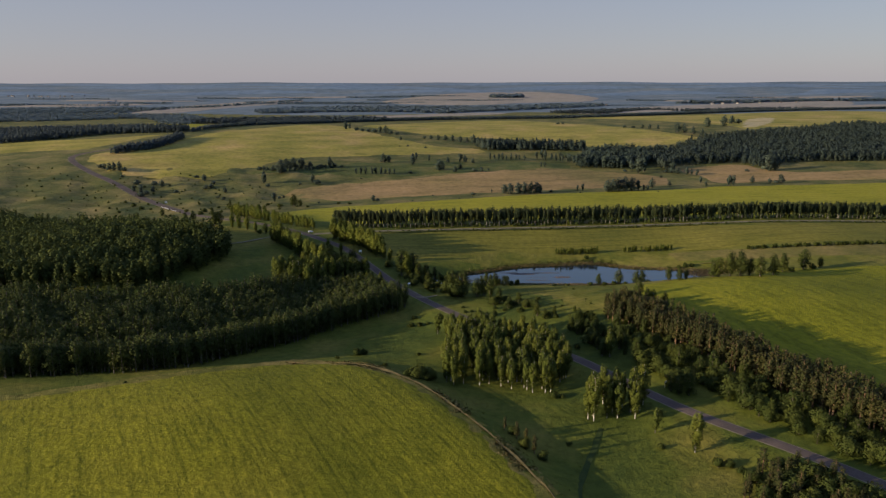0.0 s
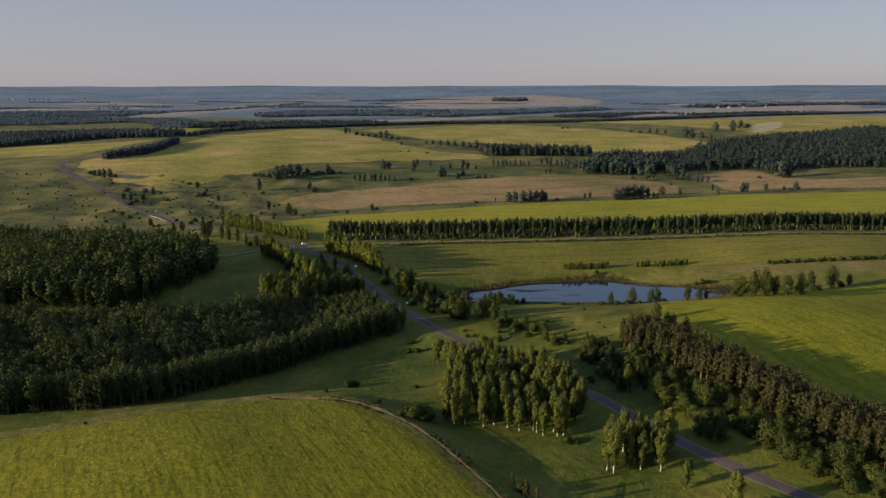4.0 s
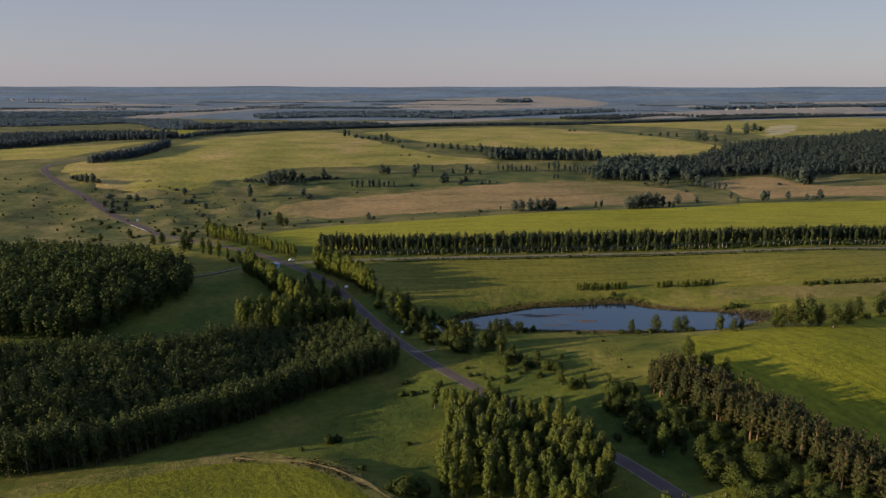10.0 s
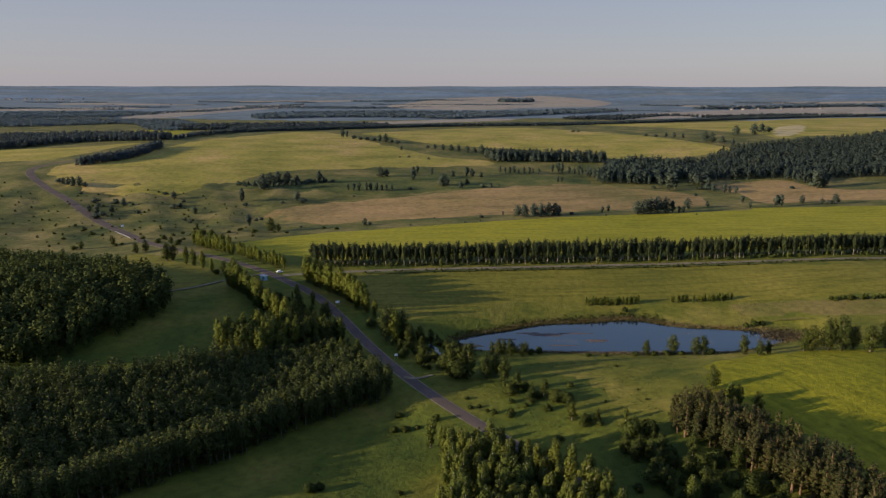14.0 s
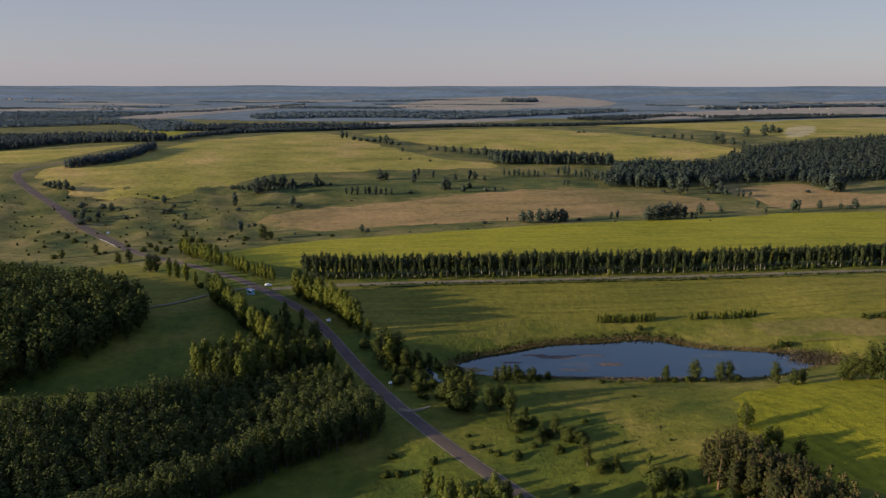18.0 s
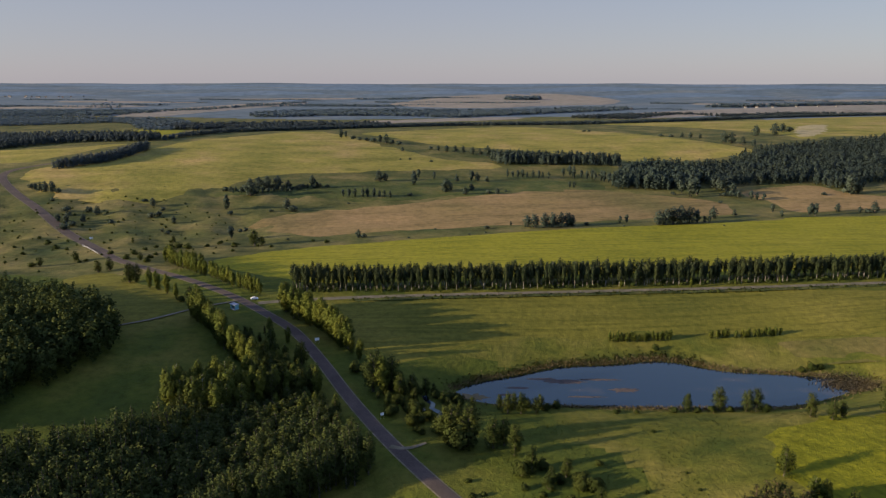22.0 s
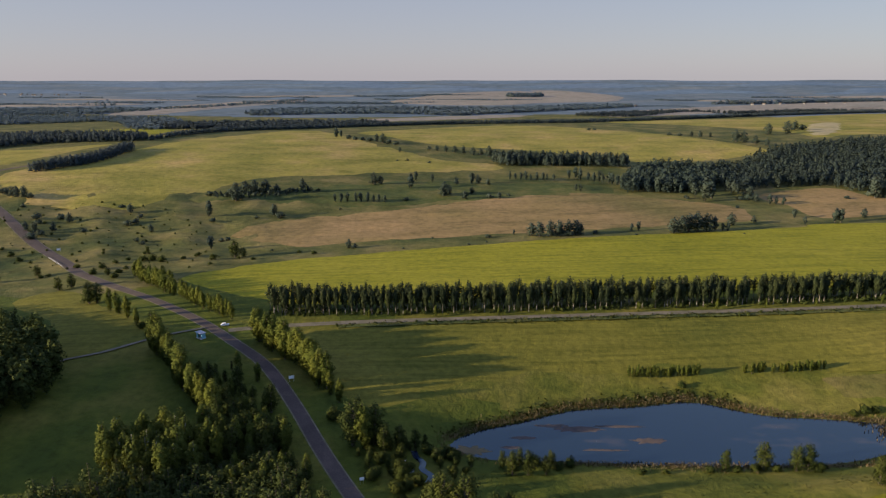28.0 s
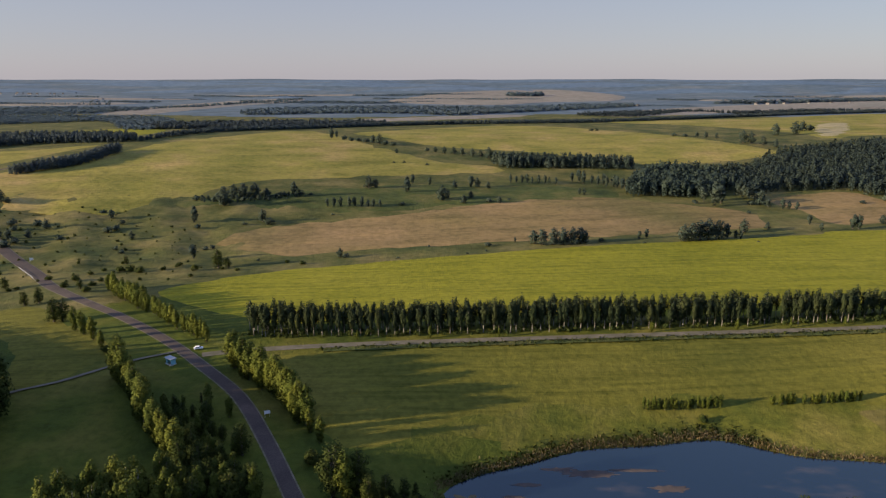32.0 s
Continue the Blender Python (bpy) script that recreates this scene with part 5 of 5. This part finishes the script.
clump = np.array([noise.noise(Vector((x * 0.06, y * 0.06, 3.0))) for x, y in zip(tx, ty)])
crop_l = CROP
crop_r = spline([(94, 344), (122, 346), (150, 352), (210, 376), (420, 340), (420, 40), (230, 60), (132, 190), (115, 227), (108, 254), (99, 272), (91, 294), (89, 320)], True, 10)
ok = (dr > 5.2) & (clump > -0.12 + 0.25 * rg.random(60000) - 0.1) & ~inside(crop_l, tx, ty) & ~inside(crop_r, tx, ty) & ~inside(POND, tx, ty)
tx, ty = tx[ok], ty[ok]
blades("meadow_tufts", np.c_[tx, ty, height(tx, ty) - 0.05], 0.14, 0.15, M_TUFT, "tall uneven meadow grass tufts", "grass", 79, 0.96)

# dry grass strip along the edge of the near crop
EDGE = spline([(-58, 247.6), (-43, 244.6), (-28, 234.6), (-11.2, 218), (3.3, 196), (13.8, 177), (21, 161), (25.8, 149), (31, 120)], False, 3)
strip("bare_margin", EDGE, height(EDGE[:, 0], EDGE[:, 1]), 0.38, 0.34, M_OCHRE, "narrow ochre strip of bare earth along the crop", "earth", 0.0, 2.6)
RUT = spline([(46.5, 191), (44.5, 186), (40, 174), (36, 164), (33, 153), (31, 120)], False, 3)
strip("meadow_track", RUT, height(RUT[:, 0], RUT[:, 1]), 0.75, 0.12, M_RUT, "trodden meadow track, its rut shade painted dark green", "track", 0.0, 1.1)
ek = rg.integers(0, len(EDGE), 9000)
ep = EDGE[ek] + rg.normal(0, 1.7, (9000, 2)) + (EDGE[(ek + 1) % len(EDGE)] - EDGE[ek]) * (rg.uniform(0, 1, (9000, 1)) * (ek < len(EDGE) - 1)[:, None])
keep = np.array([noise.noise(Vector((x * 0.05, y * 0.05, 4.0))) + 0.5 * noise.noise(Vector((x * 0.3, y * 0.3, 1.0))) for x, y in ep]) > 0.08
ep = ep[keep]
blades("dry_edge", np.c_[ep, height(ep[:, 0], ep[:, 1]) + 0.12], 0.20, 0.22, M_DRYTUFT, "patchy dry tan grass along the crop's edge", "grass", 84, 0.9)

M_PLATE = earth("white_paint", (0.70, 0.70, 0.68), (0.80, 0.80, 0.78), 1.5)
M_STEEL = base_material("galvanised_steel", 0.45, 0.5)[0]
M_STEEL.node_tree.nodes["Principled BSDF"].inputs["Metallic"].default_value = 0.8
M_STEEL.node_tree.nodes["Principled BSDF"].inputs["Base Color"].default_value = (0.55, 0.56, 0.57, 1)
M_KIOSK = earth("pale_blue_paint", (0.16, 0.36, 0.42), (0.24, 0.46, 0.52), 0.8)
M_ROOF = earth("grey_roofing", (0.22, 0.24, 0.26), (0.34, 0.36, 0.38), 0.9)
M_GLASS = base_material("dark_glass", 0.08, 0.5)[0]
M_GLASS.node_tree.nodes["Principled BSDF"].inputs["Base Color"].default_value = (0.02, 0.025, 0.03, 1)
M_TYRE = earth("tyre_rubber", (0.02, 0.02, 0.02), (0.035, 0.035, 0.035), 3)
M_CONCRETE = earth("weathered_concrete", (0.30, 0.29, 0.27), (0.48, 0.47, 0.44), 0.7)
M_CARPAINT = base_material("white_car_paint", 0.25, 0.5)[0]
M_CARPAINT.node_tree.nodes["Principled BSDF"].inputs["Base Color"].default_value = (0.78, 0.78, 0.76, 1)


def box(bm, x0, y0, z0, x1, y1, z1):
    r = bmesh.ops.create_cube(bm, size=1.0)
    for v in r["verts"]:
        v.co = Vector((x0 + (v.co.x + 0.5) * (x1 - x0), y0 + (v.co.y + 0.5) * (y1 - y0), z0 + (v.co.z + 0.5) * (z1 - z0)))
    return r["verts"]


def bevelled(bm, amount=0.03):
    bmesh.ops.bevel(bm, geom=list(bm.edges), offset=amount, segments=2, affect='EDGES')
    return bm


def boxed(name, dims, material, parent, label="", bevel=0.02):
    bm = bmesh.new()
    box(bm, *dims)
    bevelled(bm, bevel)
    return part(name, bm, material, parent, label)


def post(name, x, y, z0, z1, r, material, parent):
    v, f = tube([(x, y, z0), (x, y, (z0 + z1) / 2), (x, y, z1)], [r, r, r], 8)
    return child(name, mesh_from(name, v, f, material, True), parent)


def road_sign(x, y, turn, w=1.5, h=0.8):
    e = tagged(new("road_sign"), "pale metal road sign on two posts beside the road", "sign", "road signs")
    e.matrix_basis = pose(x, y, h1(x, y), 0, 0, turn)
    for s in (-0.4, 0.4):
        post("post", s * w, 0, -0.2, 2.2, 0.04, M_STEEL, e)
    boxed("plate", (-w / 2, -0.06, 2.2 - h, w / 2, -0.03, 2.3), M_PLATE, e, "plain pale sign plate", 0.01)
    return e


road_sign(-49, 407.5, 20, 1.8, 1.0)
road_sign(-17.5, 351, 20, 1.2, 0.8)
road_sign(-240, 606, 40, 2.0, 1.2)
road_sign(73, 216, 30, 0.8, 0.7)


def bus_stop(x, y, turn):
    e = tagged(new("bus_shelter"), "small pale blue roadside bus shelter with a flat roof", "shelter")
    e.matrix_basis = pose(x, y, h1(x, y) + 0.05, 0, 0, turn) @ Matrix.Scale(0.85, 4)
    boxed("floor_slab", (-2.2, -1.4, -0.2, 2.2, 1.4, 0.12), M_CONCRETE, e)
    boxed("back_wall", (-2.0, 1.0, 0.12, 2.0, 1.15, 2.5), M_KIOSK, e)
    boxed("side_wall", (-2.0, -1.0, 0.12, -1.85, 0.99, 2.5), M_KIOSK, e)
    boxed("side_wall", (1.85, -1.0, 0.12, 2.0, 0.99, 2.5), M_KIOSK, e)
    boxed("front_panel", (-1.84, -1.0, 0.12, -0.6, -0.88, 2.5), M_KIOSK, e)
    boxed("bench", (-1.6, 0.55, 0.5, 1.6, 0.98, 0.58), M_DARKBARK, e)
    boxed("roof", (-2.4, -1.5, 2.51, 2.4, 1.4, 2.72), M_ROOF, e, "grey flat roof")
    return e


bus_stop(-92, 441.5, -38)


def car(x, y, turn):
    e = tagged(new("car"), "small white hatchback stopped at the junction", "car")
    e.matrix_basis = pose(x, y, h1(x, y) + 0.12, 0, 0, turn) @ Matrix.Scale(0.82, 4)
    prof = [(-2.0, 0.35), (-2.05, 0.75), (-1.9, 0.95), (-1.5, 1.0), (-1.2, 1.42), (0.4, 1.48), (1.05, 1.02), (1.85, 0.88), (2.05, 0.65), (2.0, 0.35)]
    bm = bmesh.new()
    a = [bm.verts.new((px, -0.82, pz)) for px, pz in prof]
    b = [bm.verts.new((px, 0.82, pz)) for px, pz in prof]
    for i in range(len(prof)):
        j = (i + 1) % len(prof)
        bm.faces.new((a[i], a[j], b[j], b[i]))
    bm.faces.new(a[::-1])
    bm.faces.new(b)
    bmesh.ops.recalc_face_normals(bm, faces=bm.faces)
    part("body", bevelled(bm, 0.06), M_CARPAINT, e)
    boxed("side_window", (-1.05, -0.84, 1.02, 0.45, -0.825, 1.36), M_GLASS, e)
    boxed("side_window", (-1.05, 0.825, 1.02, 0.45, 0.84, 1.36), M_GLASS, e)
    bm = bmesh.new()
    ws_ = [bm.verts.new(c) for c in ((0.50, -0.68, 1.46), (0.50, 0.68, 1.46), (1.03, 0.72, 1.06), (1.03, -0.72, 1.06))]
    ws2 = [bm.verts.new(v_.co + Vector((0.03, 0, 0.03))) for v_ in ws_]
    bm.faces.new(ws_[::-1])
    bm.faces.new(ws2)
    for i in range(4):
        bm.faces.new((ws_[i], ws_[(i + 1) % 4], ws2[(i + 1) % 4], ws2[i]))
    part("windscreen", bm, M_GLASS, e)
    for wx in (-1.25, 1.3):
        for wy in (-0.78, 0.78):
            v, f = tube([(wx, wy - 0.1, 0.31), (wx, wy, 0.31), (wx, wy + 0.1, 0.31)], [0.31, 0.32, 0.31], 14)
            w = child("wheel", mesh_from("wheel", v, f, M_TYRE, True), e)
            v, f = tube([(wx, wy - 0.11, 0.31), (wx, wy + 0.11, 0.31)], [0.19, 0.19], 10)
            child("rim", mesh_from("rim", v, f, M_STEEL, True), w)
    for wy in (-0.6, 0.6):
        boxed("headlight", (1.98, wy - 0.14, 0.62, 2.07, wy + 0.14, 0.78), M_PLATE, e)
    return e


car(-87, 455, 20)


def guard_rail(line):
    """Steel rail on posts along a bridge."""
    p = spline(line, False, 2.0)
    z = height(p[:, 0], p[:, 1])
    e = tagged(new("guard_rail"), "pale steel guard rail along the road", "guard rail", "guard rails")
    e.matrix_basis = pose(p[0, 0], p[0, 1], z[0])
    q = np.c_[p - p[0], z - z[0]]
    v, f = tube(q + [0, 0, 0.68], np.full(len(q), 0.09), 6)
    child("rail", mesh_from("rail", v, f, M_STEEL, True), e)
    for c in q:
        post("post", c[0], c[1], c[2] - 0.15, c[2] + 0.75, 0.06, M_STEEL, e)
    return e


near = np.argmin(np.hypot(ROAD[:, 0] + 224, ROAD[:, 1] - 583))
seg = ROAD[near - 2:near + 4]
dv = np.gradient(seg, axis=0)
nv = np.stack([-dv[:, 1], dv[:, 0]], 1) / np.hypot(dv[:, 0], dv[:, 1])[:, None]
guard_rail(seg + nv * 3.9)

# farm track mouth, brook and culvert by the pond
SIDE = spline([(-13.5, 334), (-9.5, 332.8), (-6, 334), (-3, 336.5)], False, 1)
strip("side_track", SIDE, height(SIDE[:, 0], SIDE[:, 1]), 0.75, 0.2, M_LANE, "short gravel track off the road", "road", 0.0, 0.8)
BROOK = spline([(-5, 371), (-4, 367), (-2, 364), (-2, 360), (0.5, 357), (0, 353)], False, 1.0)
strip("brook", BROOK, height(BROOK[:, 0], BROOK[:, 1]), 0.9, 0.22, M_WATER, "narrow brook below the road bank", "brook")


def culvert(x, y, turn):
    e = tagged(new("culvert"), "pale concrete culvert mouth beside the road bank", "culvert")
    e.matrix_basis = pose(x, y, h1(x, y), 0, 0, turn)
    boxed("headwall", (-2.2, -0.2, -0.4, 2.2, 0.2, 1.3), M_CONCRETE, e)
    boxed("wing_wall", (-2.6, 0.21, -0.4, -2.3, 1.8, 0.9), M_CONCRETE, e)
    boxed("wing_wall", (2.3, 0.21, -0.4, 2.6, 1.8, 0.9), M_CONCRETE, e)
    v, f = tube([(0, 0.15, 0.4), (0, 0.3, 0.4), (0, 0.55, 0.4)], [0.55, 0.55, 0.55], 14)
    child("pipe", mesh_from("pipe", v, f, M_CONCRETE, True), e)


culvert(-7, 360, -60)


def house(x, y, turn, w, d, h, wall, label):
    e = tagged(new("house"), label, "house", "village houses")
    e.matrix_basis = pose(x, y, h1(x, y) + 1.5, 0, 0, turn)
    boxed("wall", (-w / 2, -d / 2, -3, w / 2, d / 2, h), wall, e)
    bm = bmesh.new()
    vs = [bm.verts.new(c) for c in ((-w / 2 - 0.5, -d / 2 - 0.5, h), (w / 2 + 0.5, -d / 2 - 0.5, h), (w / 2 + 0.5, d / 2 + 0.5, h), (-w / 2 - 0.5, d / 2 + 0.5, h), (-w / 2 - 0.5, 0, h + d * 0.45), (w / 2 + 0.5, 0, h + d * 0.45))]
    for fc in ((0, 1, 5, 4), (2, 3, 4, 5), (0, 4, 3), (1, 2, 5), (3, 2, 1, 0)):
        bm.faces.new([vs[i] for i in fc])
    part("roof", bm, M_DARKBARK, e)
    for wx in (-w * 0.25, w * 0.25):
        boxed("window", (wx - 0.7, -d / 2 - 0.05, h * 0.35, wx + 0.7, -d / 2 + 0.02, h * 0.8), M_GLASS, e)


M_PLASTER = earth("weathered_plaster", (0.20, 0.19, 0.18), (0.30, 0.29, 0.27), 0.5)
hr = random.Random(9)
for x, y in ((820, 2200), (854, 2205), (905, 2220), (985, 2245), (1060, 2270), (1120, 2290), (437, 2060), (470, 2075)):
    house(x, y, hr.uniform(-40, 40), hr.uniform(5, 8), 5, 2.2, M_PLASTER, "small pale village house among far trees")
for i in range(14):
    house(-1900 + 26 * i + hr.uniform(-12, 12), 3120 + hr.uniform(-50, 50), hr.uniform(-30, 30), hr.uniform(5, 8), 5, 1.6, M_PLASTER, "pale block of a distant settlement")


# grassy ditch between lane and field
d_ = np.gradient(LANE, axis=0)
n_ = np.stack([-d_[:, 1], d_[:, 0]], 1) / np.hypot(d_[:, 0], d_[:, 1])[:, None]
DITCH = (LANE - n_ * 4.6)[5:]
strip("ditch", DITCH, height(DITCH[:, 0], DITCH[:, 1]), 1.7, 0.30, M_DELL, "rough dark grass ditch beside the lane", "ditch", 0.0, 0.5)
k = rg.integers(0, len(DITCH), 5000)
dp = DITCH[k] + rg.normal(0, 1.2, (5000, 2)) + (LANE[1] - LANE[0]) * rg.uniform(0, 1, (5000, 1))
blades("ditch_grass", np.c_[dp, height(dp[:, 0], dp[:, 1]) - 0.05], 0.5, 0.25, M_SEDGE, "rank dark grass in the ditch", "grass", 81, 0.8)
